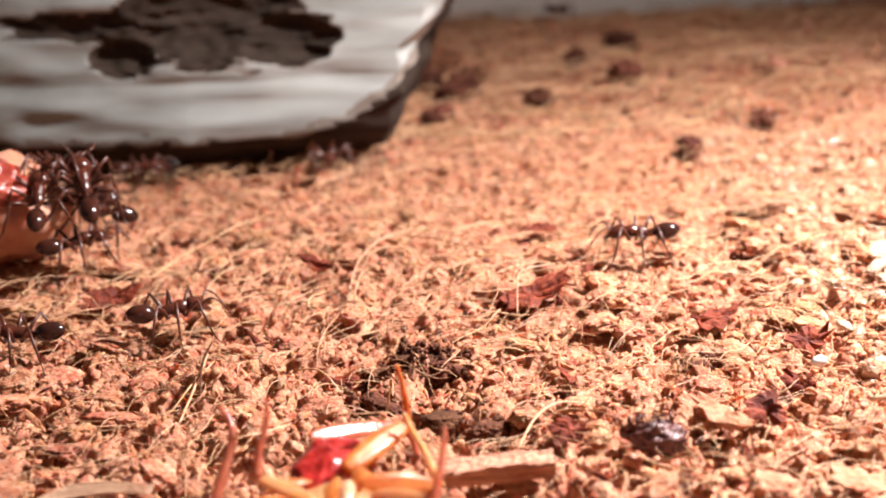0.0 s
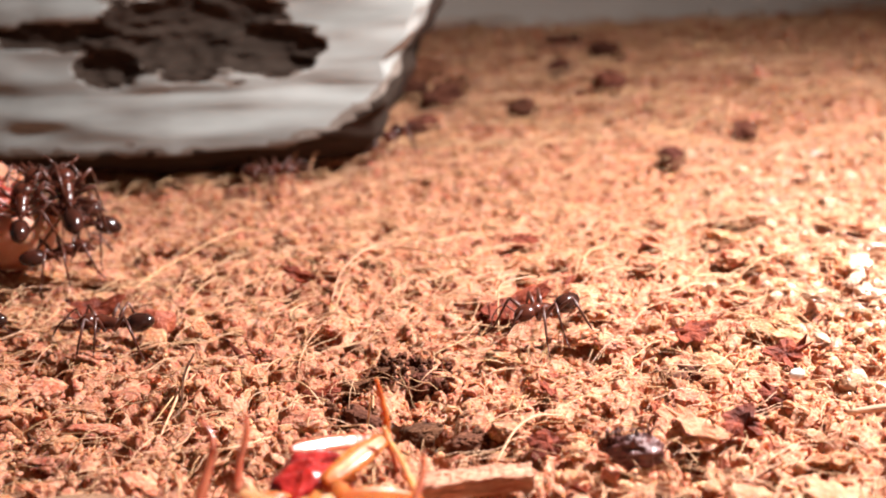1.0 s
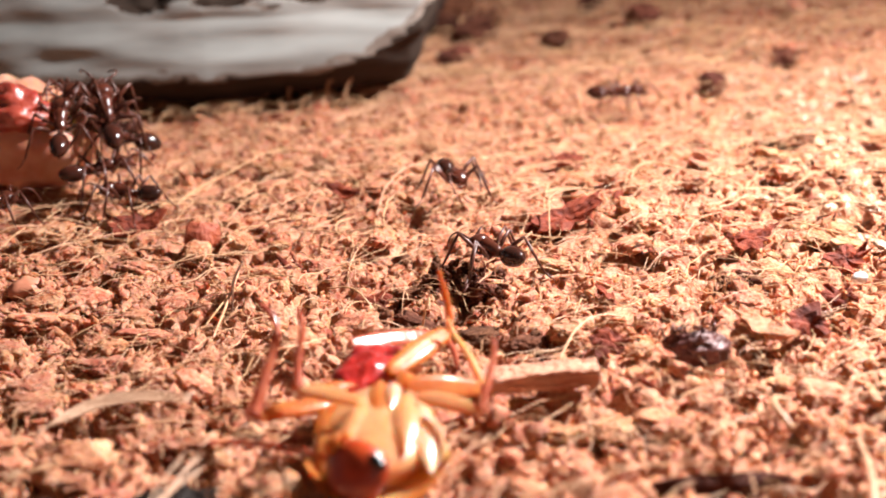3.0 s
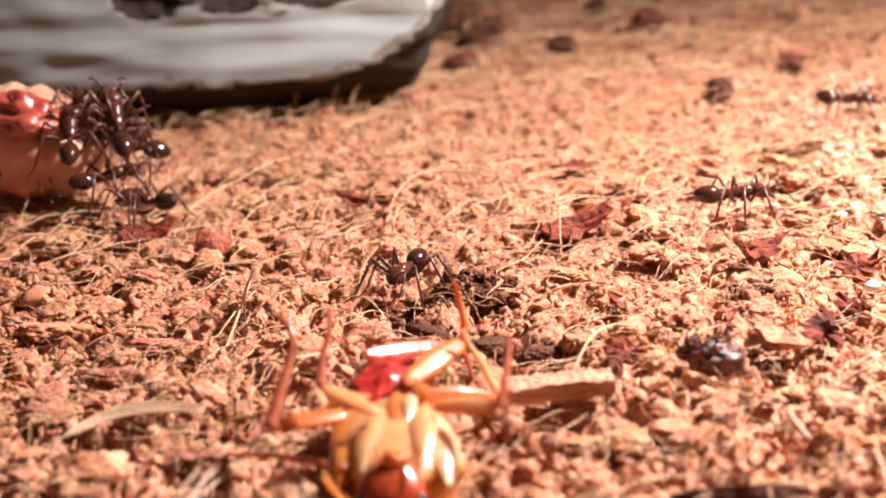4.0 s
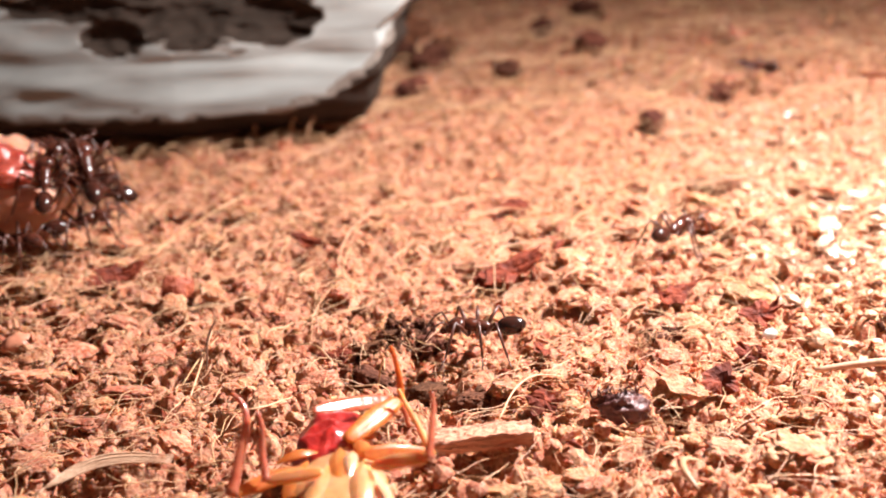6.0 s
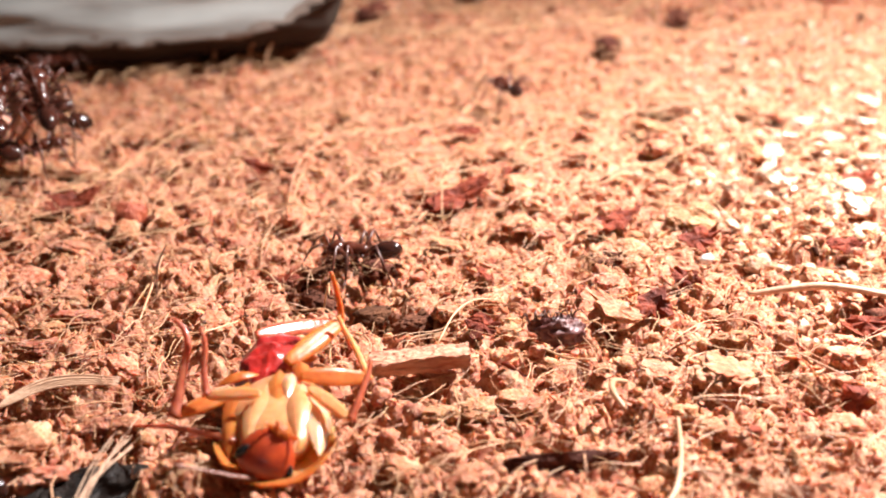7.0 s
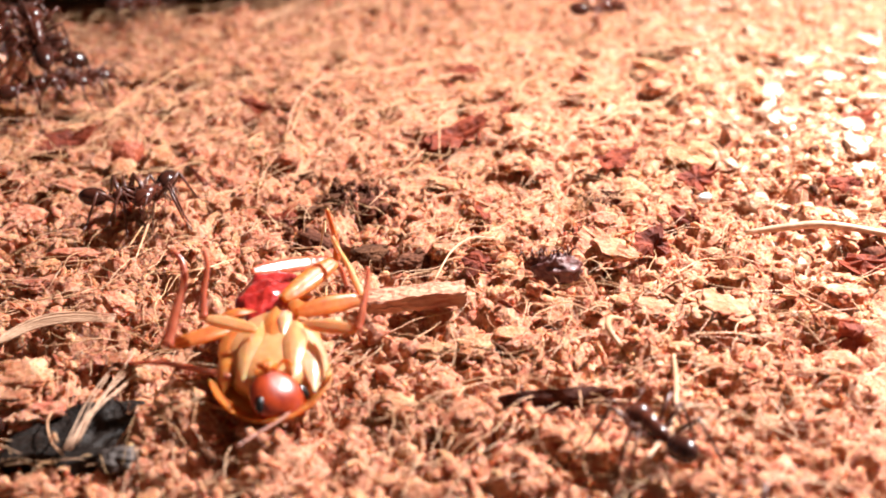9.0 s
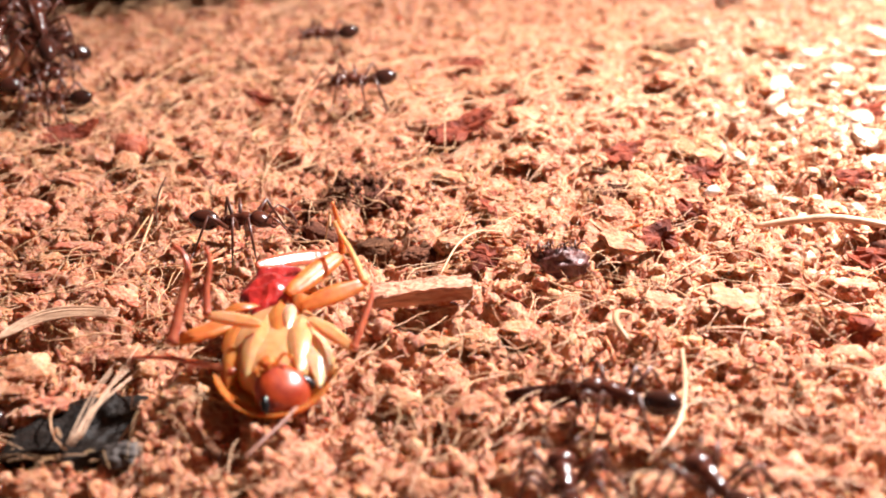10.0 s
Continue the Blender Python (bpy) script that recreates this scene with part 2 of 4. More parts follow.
def crumb_shapes(count, sub, flat=0.0):
    """Broken bits of radius about 1: hulls of random points, finer and rougher with sub; flat draws them out into shards."""
    shapes = []
    for s in range(count):
        bm = bmesh.new()
        form = Vector((1 + 0.5 * flat, (0.6 + 0.4 * random.random()) * (1 - 0.4 * flat), (0.45 + 0.4 * random.random()) * (1 - 0.5 * flat)))
        for _ in range(11 if sub == 1 else 15):
            d = Vector((random.gauss(0, 1), random.gauss(0, 1), random.gauss(0, 1))).normalized() * random.uniform(0.75, 1.1)
            bm.verts.new((d.x * form.x, d.y * form.y, d.z * form.z))
        hull = bmesh.ops.convex_hull(bm, input=bm.verts)
        bmesh.ops.delete(bm, geom=[g for g in hull["geom_interior"] if isinstance(g, bmesh.types.BMVert)], context="VERTS")
        for level in range(sub - 1):
            bmesh.ops.subdivide_edges(bm, edges=bm.edges[:], cuts=1, use_grid_fill=True)
            bmesh.ops.triangulate(bm, faces=bm.faces[:])
            for v in bm.verts:
                d = v.co.copy()
                k = 0.30 * noise.noise(d * 2.3 + Vector((s * 3.1, 0, 0))) + 0.22 * noise.noise(d * 5.1 + Vector((0, s * 5.3, 0)))
                v.co += d.normalized() * k * (0.9 if level == 0 else 0.45)
        bmesh.ops.triangulate(bm, faces=bm.faces[:])
        bmesh.ops.recalc_face_normals(bm, faces=bm.faces[:])
        bm.verts.index_update()
        shapes.append((np.array([v.co[:] for v in bm.verts]), np.array([[v.index for v in f.verts] for f in bm.faces])))
        bm.free()
    return shapes


def turns(n, rng, tilt=1.0):
    """n random turns as matrices."""
    q = rng.normal(size=(n, 4))
    q[:, 1:3] *= tilt
    q /= np.linalg.norm(q, axis=1, keepdims=True)
    w, x, y, z = q.T
    return np.stack([1 - 2 * (y * y + z * z), 2 * (x * y - z * w), 2 * (x * z + y * w), 2 * (x * y + z * w), 1 - 2 * (x * x + z * z), 2 * (y * z - x * w),
                     2 * (x * z - y * w), 2 * (y * z + x * w), 1 - 2 * (x * x + y * y)], 1).reshape(n, 3, 3)


def crumbs(name, label, count, area, sizes, shapes, material, rng, lift=0.2, pile=0.5, smooth=True, tilt=1.0):
    x0, x1, y0, y1 = area
    xs, ys = rng.uniform(x0, x1, count), rng.uniform(y0, y1, count)
    clear = np.abs(xs - 2.5) < 6 + 0.36 * ys
    for px, py, rx, ry, _ in PITS[:5]:
        clear &= ((xs - px) / rx) ** 2 + ((ys - py) / ry) ** 2 > 0.9
    xs, ys = xs[clear], ys[clear]
    count = len(xs)
    size = np.exp(rng.normal(np.log(sizes[0]), sizes[1], count)).clip(0.1, sizes[2])
    zs = np.array([ground(x, y) for x, y in zip(xs, ys)]) + grain(xs, ys) + size * lift + pile * rng.uniform(0, 1, count) ** 2
    rot, which = turns(count, rng, tilt), rng.integers(0, len(shapes), count)
    allv, allf, base = [], [], 0
    for s, (v, f) in enumerate(shapes):
        pick = np.where(which == s)[0]
        if not len(pick):
            continue
        placed = np.einsum("nij,vj->nvi", rot[pick], v) * size[pick, None, None] + np.stack([xs, ys, zs], 1)[pick, None]
        allv.append(placed.reshape(-1, 3))
        allf.append((f[None] + (np.arange(len(pick)) * len(v))[:, None, None] + base).reshape(-1, 3))
        base += len(pick) * len(v)
    ob = mesh_of(name, np.concatenate(allv), np.concatenate(allf), material, smooth)
    return tagged(ob, label, "bedding", kind="stuff")


def fibres(name, label, count, area, length, thick, material, rng, sides=4, base_of=None):
    """A scatter of fibres as one mesh or, with base_of, each as a piece of that thing."""
    x0, x1, y0, y1 = area
    allv, allf, base = [], [], 0
    steps = 12
    for _ in range(count):
        x, y, a = rng.uniform(x0, x1), rng.uniform(y0, y1), rng.uniform(0, 2 * np.pi)
        n, bend = rng.uniform(*length) / steps, rng.normal(0, 0.06)
        r, rise = rng.uniform(*thick), rng.uniform(0.0, 0.5)
        lay, pts = rng.uniform(0.25, 1.1), []
        for k in range(steps + 1):
            pts.append((x, y, ground(x, y) + lay + rise * math.sin(math.pi * k / steps)))
            a += bend + rng.normal(0, 0.11)
            x, y = x + n * math.cos(a), y + n * math.sin(a)
        pts = np.array(pts)
        way = np.gradient(pts, axis=0)
        way /= np.linalg.norm(way, axis=1, keepdims=True)
        u = np.cross(way, (0, 0, 1.0))
        u /= np.linalg.norm(u, axis=1, keepdims=True) + 1e-9
        w = np.cross(u, way)
        thin = r * (0.55 + 0.45 * np.sin(np.pi * (np.arange(steps + 1) + 0.6) / (steps + 1.2)))[:, None, None]
        ang = 2 * np.pi * np.arange(sides) / sides
        ring = pts[:, None] + thin * (u[:, None] * np.cos(ang)[None, :, None] + w[:, None] * np.sin(ang)[None, :, None])
        allv.append(ring.reshape(-1, 3))
        i, k = np.meshgrid(np.arange(steps), np.arange(sides), indexing="ij")
        nxt = (k + 1) % sides
        allf.append(np.stack([i * sides + k, i * sides + nxt, (i + 1) * sides + nxt, (i + 1) * sides + k], -1).reshape(-1, 4) + base)
        if base_of is not None:
            piece = mesh_of(name, allv.pop(), allf.pop(), material)
            piece.parent = base_of
            continue
        base += (steps + 1) * sides
    if base_of is not None:
        return base_of
    ob = mesh_of(name, np.concatenate(allv), np.concatenate(allf), material)
    return tagged(ob, label, "fibres", kind="stuff")


def loose_bedding(bed):
    rng = np.random.default_rng(4)
    fine, plain, shard = crumb_shapes(12, 2), crumb_shapes(12, 1), crumb_shapes(10, 1, 1.0)
    near, mid, far = (-40, 56, 56, 126), (-64, 74, 126, 200), (-70, 125, 200, 330)
    crumbs("coir_crumbs", "orange-brown coconut coir crumbs near the cockroach", 7000, near, (0.38, 0.5, 1.2), fine, COIR, rng, 0.15, 0.25, True, 0.6)
    crumbs("coir_grit", "fine orange-brown coir grit between the crumbs", 10000, near, (0.24, 0.45, 0.6), shard, COIR, rng, 0.3, 0.25, True, 0.5)
    crumbs("coir_shards", "flat orange-brown shards of coconut husk", 1100, near, (0.55, 0.4, 1.2), shard, COIR, rng, 0.2, 0.35, False, 0.35)
    crumbs("coir_crumbs", "orange-brown coconut coir crumbs in the middle of the tank", 7000, mid, (0.38, 0.45, 1.2), fine, COIR, rng, 0.1, 0.15)
    crumbs("coir_grit", "fine orange-brown coir grit in the middle of the tank", 7000, mid, (0.32, 0.45, 0.8), shard, COIR, rng, 0.15, 0.1, True, 0.25)
    crumbs("coir_shards", "flat orange-brown husk shards in the middle of the tank", 1500, mid, (0.7, 0.4, 1.6), shard, COIR, rng, 0.05, 0.1, True, 0.2)
    crumbs("coir_crumbs", "orange-brown coconut coir crumbs at the back of the tank", 8000, far, (0.65, 0.5, 2.2), plain, COIR, rng, 0.0, 0.3)
    crumbs("coir_shards", "flat orange-brown husk shards at the back of the tank", 1800, far, (0.9, 0.5, 2.6), shard, COIR, rng, 0.2, 0.4, True, 0.4)
    crumbs("wet_crumbs", "lighter wet coir crumbs standing in for the lamp's glare", 3000, (34, 82, 95, 200), (0.5, 0.5, 1.4), fine, WET_GLARE, rng, 0.15, 0.2, True, 0.4)
    crumbs("husk_bits", "dark red bits of coconut husk among the coir", 420, (-60, 80, 58, 300), (0.5, 0.45, 1.4), shard, COIR_RED, rng, 0.3, 0.4)
    crumbs("peat_bits", "dark peaty bits among the coir", 380, (-60, 80, 58, 300), (0.42, 0.5, 1.3), plain, PEAT, rng, 0.3, 0.4)
    # dark crumbs: a peat heap, and the hollows' shade put into colour
    for area, count in (((-5.0, 4.0, 113.9, 117.6), 380), ((-6.0, -1.0, 108.4, 110.4), 110), ((-0.4, 3.0, 103.9, 106.4), 120), ((3.2, 6.5, 102.0, 104.2), 110), ((20.5, 24.5, 112.5, 115.5), 90)):
        crumbs("peat_crumbs", "dark crumbs of peat, in the hollows standing for their shade", count, area, (0.3, 0.45, 0.7), fine, PEAT, rng, 0.6, 1.0)
    fibres("coir_fibres", "pale thin coconut fibres lying over the bedding", 1000, near, (1.5, 8), (0.02, 0.055), FIBRE, rng)
    fibres("fibre", "", 290, (-22, 34, 64, 122), (2.0, 7), (0.025, 0.055), FIBRE, rng, 4, bed)
    fibres("coir_fibres", "pale thin coconut fibres in the middle of the tank", 1600, mid, (2.5, 12), (0.03, 0.075), FIBRE, rng)
    fibres("coir_fibres", "pale thin coconut fibres at the back of the tank", 1500, far, (5, 22), (0.07, 0.15), FIBRE, rng)


# x, y and radius of the larger clods that stand out, in millimetres
CLODS = ((27.9, 87.8, 2.2), (23.0, 88.9, 1.7), (32.8, 119.5, 1.6), (-27.3, 122.5, 2.0), (-26.1, 100.7, 1.6), (-18.2, 94.3, 1.4), (-20.4, 69.7, 1.4),
         (34.9, 80.0, 1.5), (-27.6, 121.0, 1.6), (-37.5, 131.9, 2.3), (-36.4, 143.0, 1.8), (-19.6, 130.6, 1.3), (-23.2, 80.6, 1.7), (-16.6, 85.4, 1.6), (-26.6, 74.5, 1.4),
         (3.4, 105.4, 0.8), (-1.6, 104.8, 0.9), (7.8, 103.4, 1.2), (-7.6, 105.4, 1.5), (0.2, 66.1, 1.1), (-33.0, 110.0, 2.0), (-30.0, 116.0, 1.7), (-22.5, 113.5, 1.5), (-24.0, 106.5, 1.6),
         (-13.0, 118.0, 1.3), (14.5, 121.0, 1.2), (12.0, 86.0, 1.2), (30.0, 94.0, 1.4), (38.0, 90.0, 1.5), (25.5, 80.5, 1.1), (41.0, 108.0, 1.6), (-22.0, 79.6, 2.0), (-23.5, 83.0, 2.4))


def clod_shape(k, material=None, name="coir_clod"):
    """A crumbly lump of radius about 1, flattened, with small knobs and crevices all over."""
    bm = bmesh.new()
    bmesh.ops.create_icosphere(bm, subdivisions=5, radius=1)
    at = Vector((k * 3.7, k * 1.9, 0))
    for v in bm.verts:
        d = v.co.normalized()
        h = 1 + 0.45 * noise.noise(d * 1.3 + at) + 0.26 * noise.noise(d * 3.1 + at) + 0.30 * (0.4 - abs(noise.noise(d * 5.3 + at))) + 0.26 * (0.3 - abs(noise.noise(d * 11 + at)))
        v.co = Vector((d.x, d.y * 0.85, max(-0.4, d.z * (0.52 if d.z > 0 else 0.5)))) * h
        v.co.z = min(v.co.z, 0.4 + 0.3 * (v.co.z - 0.4))
    bmesh.ops.recalc_face_normals(bm, faces=bm.faces[:])
    me = bpy.data.meshes.new(name)
    bm.to_mesh(me)
    bm.free()
    me.polygons.foreach_set("use_smooth", np.full(len(me.polygons), True))
    me.transform(Matrix.Scale(MM, 4))
    me.materials.append(material or COIR)
    return me


def clods():
    rng = random.Random(21)
    shapes = [clod_shape(k) for k in range(8)]
    spots = list(CLODS)
    while len(spots) < 230:
        x, y = rng.uniform(-36, 52), rng.uniform(62, 165)
        r = 0.7 + 0.9 * rng.random() ** 2
        # the cockroach's bed, the pits and the ants' road stay open
        if (abs(x + 5) < 8 and 72 < y < 96) or (abs(x + 18) < 6 and 71 < y < 82) or (0 < x < 11 and 86 < y < 97) or (-6 < x < 7 and 100 < y < 113) or (abs(x - 15.5) < 3 and 93 < y < 97) or any(abs(x - px) < rx and abs(y - py) < ry for px, py, rx, ry, _ in PITS):
            continue
        spots.append((x, y, r))
    for n, (x, y, r) in enumerate(spots):
        ob = new("coir_clod", shapes[n % len(shapes)])
        ob.matrix_basis = pose(x * MM, y * MM, (ground(x, y) + r * 0.22) * MM, rng.uniform(-16, 16), rng.uniform(-16, 16), rng.uniform(0, 360))
        ob.scale = (r, r, r * (0.75 if r > 1.5 else 1.0))
        tagged(ob, "large crumbly orange-brown clod of coir" if r > 1.4 else "crumbly orange-brown clod of coir", "clod", group="clods of coir")


def strand(name, pts, r, material, label, category="fibre", sides=6, lift=0.0):
    """One fibre through pts (x, y, height over the bedding)."""
    bm = bmesh.new()
    path = arc([(x, y, ground(x, y) + z + lift + 0.45) for x, y, z in pts], 5)
    n = len(path)
    tube(bm, path, [r * 0.72 * (0.6 + 0.4 * math.sin(math.pi * (k + 0.7) / (n + 0.4))) for k in range(n)], sides)
    return tagged(part(name, bm, material), label, category)


def single_fibres():
    pale = "long pale coconut fibre lying in an arc on the bedding"
    short = "short pale coconut fibre curling up from the bedding"
    def lay(pts, r, label):
        tagged(strand("coir_fibre", pts, r, FIBRE, label), group="single fibres")

    lay([(-26.6, 139.4, 1.1), (-25.0, 143.5, 1.6), (-22.6, 149.6, 2.0), (-19.5, 153.6, 2.2), (-17, 154.8, 2.1), (-14.8, 154.6, 1.8)], 0.10, pale)
    lay([(-26.4, 139.2, 1.0), (-25.2, 142.4, 1.5), (-23.6, 146.2, 1.4)], 0.075, pale)
    lay([(-6.9, 132.9, 0.8), (-6.3, 138.5, 1.4), (-4.5, 144.4, 1.5), (-2.5, 146.7, 1.5), (1.2, 145.3, 1.2), (5.6, 142.5, 1.0), (10.3, 141.2, 0.8)], 0.14, pale)
    lay([(3.1, 150.9, 0.8), (6.2, 153.4, 1.2), (9.2, 153.7, 0.8)], 0.14, pale)
    lay([(17.3, 138.8, 0.8), (18.3, 141.6, 1.3), (20.2, 142.9, 1.5), (23.2, 140.6, 1.2), (26, 140.7, 0.8)], 0.14, pale)
    lay([(8.3, 123.5, 0.6), (8.5, 126.5, 2.2), (8.9, 128.5, 2.6), (11.3, 130, 2.3), (12.9, 131, 1.8)], 0.12, short)
    lay([(-21, 134.4, 0.7), (-19.7, 139, 1.4), (-17.9, 140.7, 1.4), (-16.3, 138.4, 0.8)], 0.12, short)
    lay([(-10.3, 113.4, 0.8), (-7.5, 111, 1.2), (-3.9, 108.5, 2.6), (-2.2, 105.1, 3.0), (-2, 102.4, 2.0)], 0.12, short)
    lay([(-17.9, 102.6, 0.5), (-17.8, 109, 1.0), (-17.3, 113.8, 1.9)], 0.14, short)
    lay([(-19, 105.7, 0.7), (-18.1, 110.6, 1.2), (-17, 114.5, 1.0)], 0.10, short)
    lay([(6.7, 94.4, 0.8), (8.3, 99, 1.4), (10.1, 101, 1.5), (12.2, 101.9, 1.0)], 0.12, short)
    lay([(18.2, 65.8, 0.8), (20.6, 69.2, 1.1), (21.9, 73.4, 1.4), (22.9, 79.7, 1.0)], 0.26, pale)
    lay([(20.5, 67.8, 0.9), (21.8, 71.4, 1.3), (25, 71.2, 1.3), (29.1, 67.5, 0.8)], 0.13, pale)
    lay([(20.3, 85.9, 0.9), (19.2, 85.1, 1.4), (18.8, 82.8, 1.5), (19.4, 81, 0.9)], 0.34, "thick pale curl of coconut fibre on the bedding")
    lay([(14, 93.2, 0.9), (16.2, 90.4, 1.2), (18.3, 89.4, 0.9)], 0.12, short)
    lay([(33, 91.2, 1.0), (34.8, 88.4, 1.3), (36.7, 86, 0.8)], 0.12, short)
    lay([(-14.7, 98.1, 0.8), (-11.9, 97.9, 1.1), (-9.5, 100.7, 0.9)], 0.11, short)
    lay([(-20.2, 79, 1.3), (-20.1, 76.5, 2.6), (-19.4, 74, 2.2), (-18.3, 72.3, 1.0)], 0.11, short)
    lay([(-15.0, 79.0, 1.8), (-14.9, 77.6, 1.6), (-13.9, 76.2, 1.2), (-14.0, 75.2, 0.8)], 0.08, short)
    lay([(-20.2, 78.3, 0.7), (-19.7, 75, 1.9), (-18.8, 72.8, 2.6), (-18.3, 71.5, 2.2)], 0.13, short)
    lay([(-20.4, 191.5, 0.2), (-20.3, 192, 2.4), (-20.8, 192, 4.6)], 0.26, "short pale fibre standing by the log")
    lay([(-15.5, 190.5, 0.2), (-15.2, 190.8, 1.8), (-14.2, 190.5, 3.2)], 0.22, "short pale fibre standing by the log")
    lay([(-13.2, 189.5, 0.2), (-12.6, 189.8, 2.0), (-11.8, 189.5, 3.2)], 0.22, "short pale fibre standing by the log")
    tagged(strand("dry_straw", [(33.1, 102, 1.3), (36.5, 101.5, 1.5), (40, 100.2, 1.5), (46.5, 97.6, 1.2)], 0.5, STRAW, "stiff pale dry straw lying on the bedding", "straw", 8))
    tagged(strand("dark_stick", [(-17.2, 115.6, 2.6), (-17.5, 112, 1.8), (-17.2, 108, 0.8)], 0.16, PEAT, "thin dark brown stick leaning on the bedding", "stick", 6))
    rng = random.Random(5)
    wisp = tagged(new("fibre_bundle"), "flat bundle of pale dry husk strands on the bedding", "fibre bundle")
    for k in range(6):
        o, h = (k - 2.5) * 0.27, rng.uniform(-0.2, 0.2)
        bm = bmesh.new()
        tube(bm, arc([(-27.0, 87.2 - o * 0.5, 0.1), (-25.4, 88.8 + o, 0.4 + h), (-23.4, 90.2 + o * 1.2, 0.7 + h), (-21.0, 90.8 + o, 0.7 + h), (-17.8 + 0.8 * h, 90.8 + o * 0.7, 0.4 + h)], 5), [0.10 if 2 < i < 18 else 0.06 for i in range(21)], 6)
        part("strand", bm, STRAW, wisp)
    wisp = tagged(new("fibre_bundle"), "upright spray of pale dry husk strands beside the black lump", "fibre bundle")
    for k in range(9):
        a, b, e = rng.uniform(-0.6, 0.6), rng.uniform(-0.5, 0.5), rng.uniform(0.55, 1.0) if k > 1 else 1.0
        tip = Vector((-14.5 - 1.1 * (k % 2) + a * 1.3, 80.4 + 1.5 * (k % 2) + a, 1.7 + 0.4 * b))
        foot = Vector((-17.7 + b, 72.6 + 0.8 * a, 0.2))
        bm = bmesh.new()
        tube(bm, arc([foot, foot.lerp(tip, 0.5 * e) + Vector((0.15 * a, 0, 0.4)), foot.lerp(tip, e)], 5), 0.04 + 0.015 * (k % 3), 6)
        part("strand", bm, STRAW, wisp)


def shred(name, c, size, turn, material, label, category, seed, jag=0.5, thick=0.42):
    """A torn, curled flake: a disc of ragged outline with thickness."""
    bm = bmesh.new()
    rings, n = [], 22
    for side in (1, -1):
        mid = bm.verts.new((0, 0, side * thick / 2))
        loop = []
        for rr in (0.5, 1.0):
            loop.append([bm.verts.new((math.cos(a) * rr * k, math.sin(a) * rr * k, side * thick / 2 * (1.4 - rr))) for a, k in
                         ((2 * math.pi * i / n, 1 + jag * noise.noise(Vector((math.cos(2 * math.pi * i / n) * 2.4, math.sin(2 * math.pi * i / n) * 2.4, seed)))) for i in range(n))])
        for i in range(n):
            j = (i + 1) % n
            fs = [(mid, loop[0][i], loop[0][j]), (loop[0][i], loop[1][i], loop[1][j], loop[0][j])]
            for f in fs:
                bm.faces.new(f if side > 0 else f[::-1])
        rings.append(loop[1])
    for i in range(n):
        j = (i + 1) % n
        bm.faces.new((rings[0][i], rings[1][i], rings[1][j], rings[0][j]))
    rot = Euler([radians(a) for a in turn]).to_matrix()
    for v in bm.verts:
        p = Vector((v.co.x * size[0], v.co.y * size[1], v.co.z))
        p.z += size[2] * (v.co.x ** 2 - 0.4) + 0.55 * noise.noise(p * 0.9 + Vector((seed, 0, 0))) + 0.35 * noise.noise(p * 2.3 + Vector((0, seed, 0)))
        v.co = Vector((c[0], c[1], ground(c[0], c[1]) + c[2])) + rot @ p
    return tagged(part(name, bm, material, smooth=False), label, category)


# x, y and radius of the pale wet lumps, whitened for lamp glare, in millimetres
PALE_LUMPS = ((50.4, 149.8, 1.3), (51.6, 141.7, 1.5), (44.4, 138.4, 1.4), (43.0, 130.4, 1.3), (40.6, 126.8, 1.3), (37.2, 128.3, 1.0), (35.9, 119.8, 0.8), (53.4, 134.3, 1.2), (48.3, 121.8, 1.4),
              (47.1, 115.1, 1.2), (42.9, 105.7, 1.0), (59.9, 155.2, 1.4), (29.2, 135.7, 0.8), (56.0, 146.0, 1.5), (47.5, 144.0, 1.3), (49.5, 128.0, 1.4), (55.5, 126.0, 1.5), (52.0, 120.0, 1.2))
# wet coir with the overexposed glare put into its pale colour
PALE_WET_GLARE = mat("pale_wet_glare", (0.76, 0.56, 0.42), 0.25, (0.56, 0.32, 0.20), 900, 300, 0.6, 0.0003, coat=1.0, polish=0.2)


def pale_lumps():
    rng = random.Random(8)
    shapes = [clod_shape(30 + k, PALE_WET_GLARE, "pale_lump") for k in range(5)]
    spots = list(PALE_LUMPS)
    while len(spots) < 75:
        x, y = rng.gauss(53, 7), rng.gauss(134, 15)
        if x > 38:
            spots.append((x, y, 0.3 + 0.6 * rng.random() ** 2))
    for n, (x, y, r) in enumerate(spots):
        ob = new("pale_lump", shapes[n % 5])
        ob.matrix_basis = pose(x * MM, y * MM, (ground(x, y) + 0.4 + r * 0.3) * MM, rng.uniform(-20, 20), rng.uniform(-20, 20), rng.uniform(0, 360))
        ob.scale = (r, r * rng.uniform(0.5, 0.9), r * 0.8)
        tagged(ob, "pale wet lump of coir, whitened to stand for lamp glare", "wet lump", group="pale lumps")


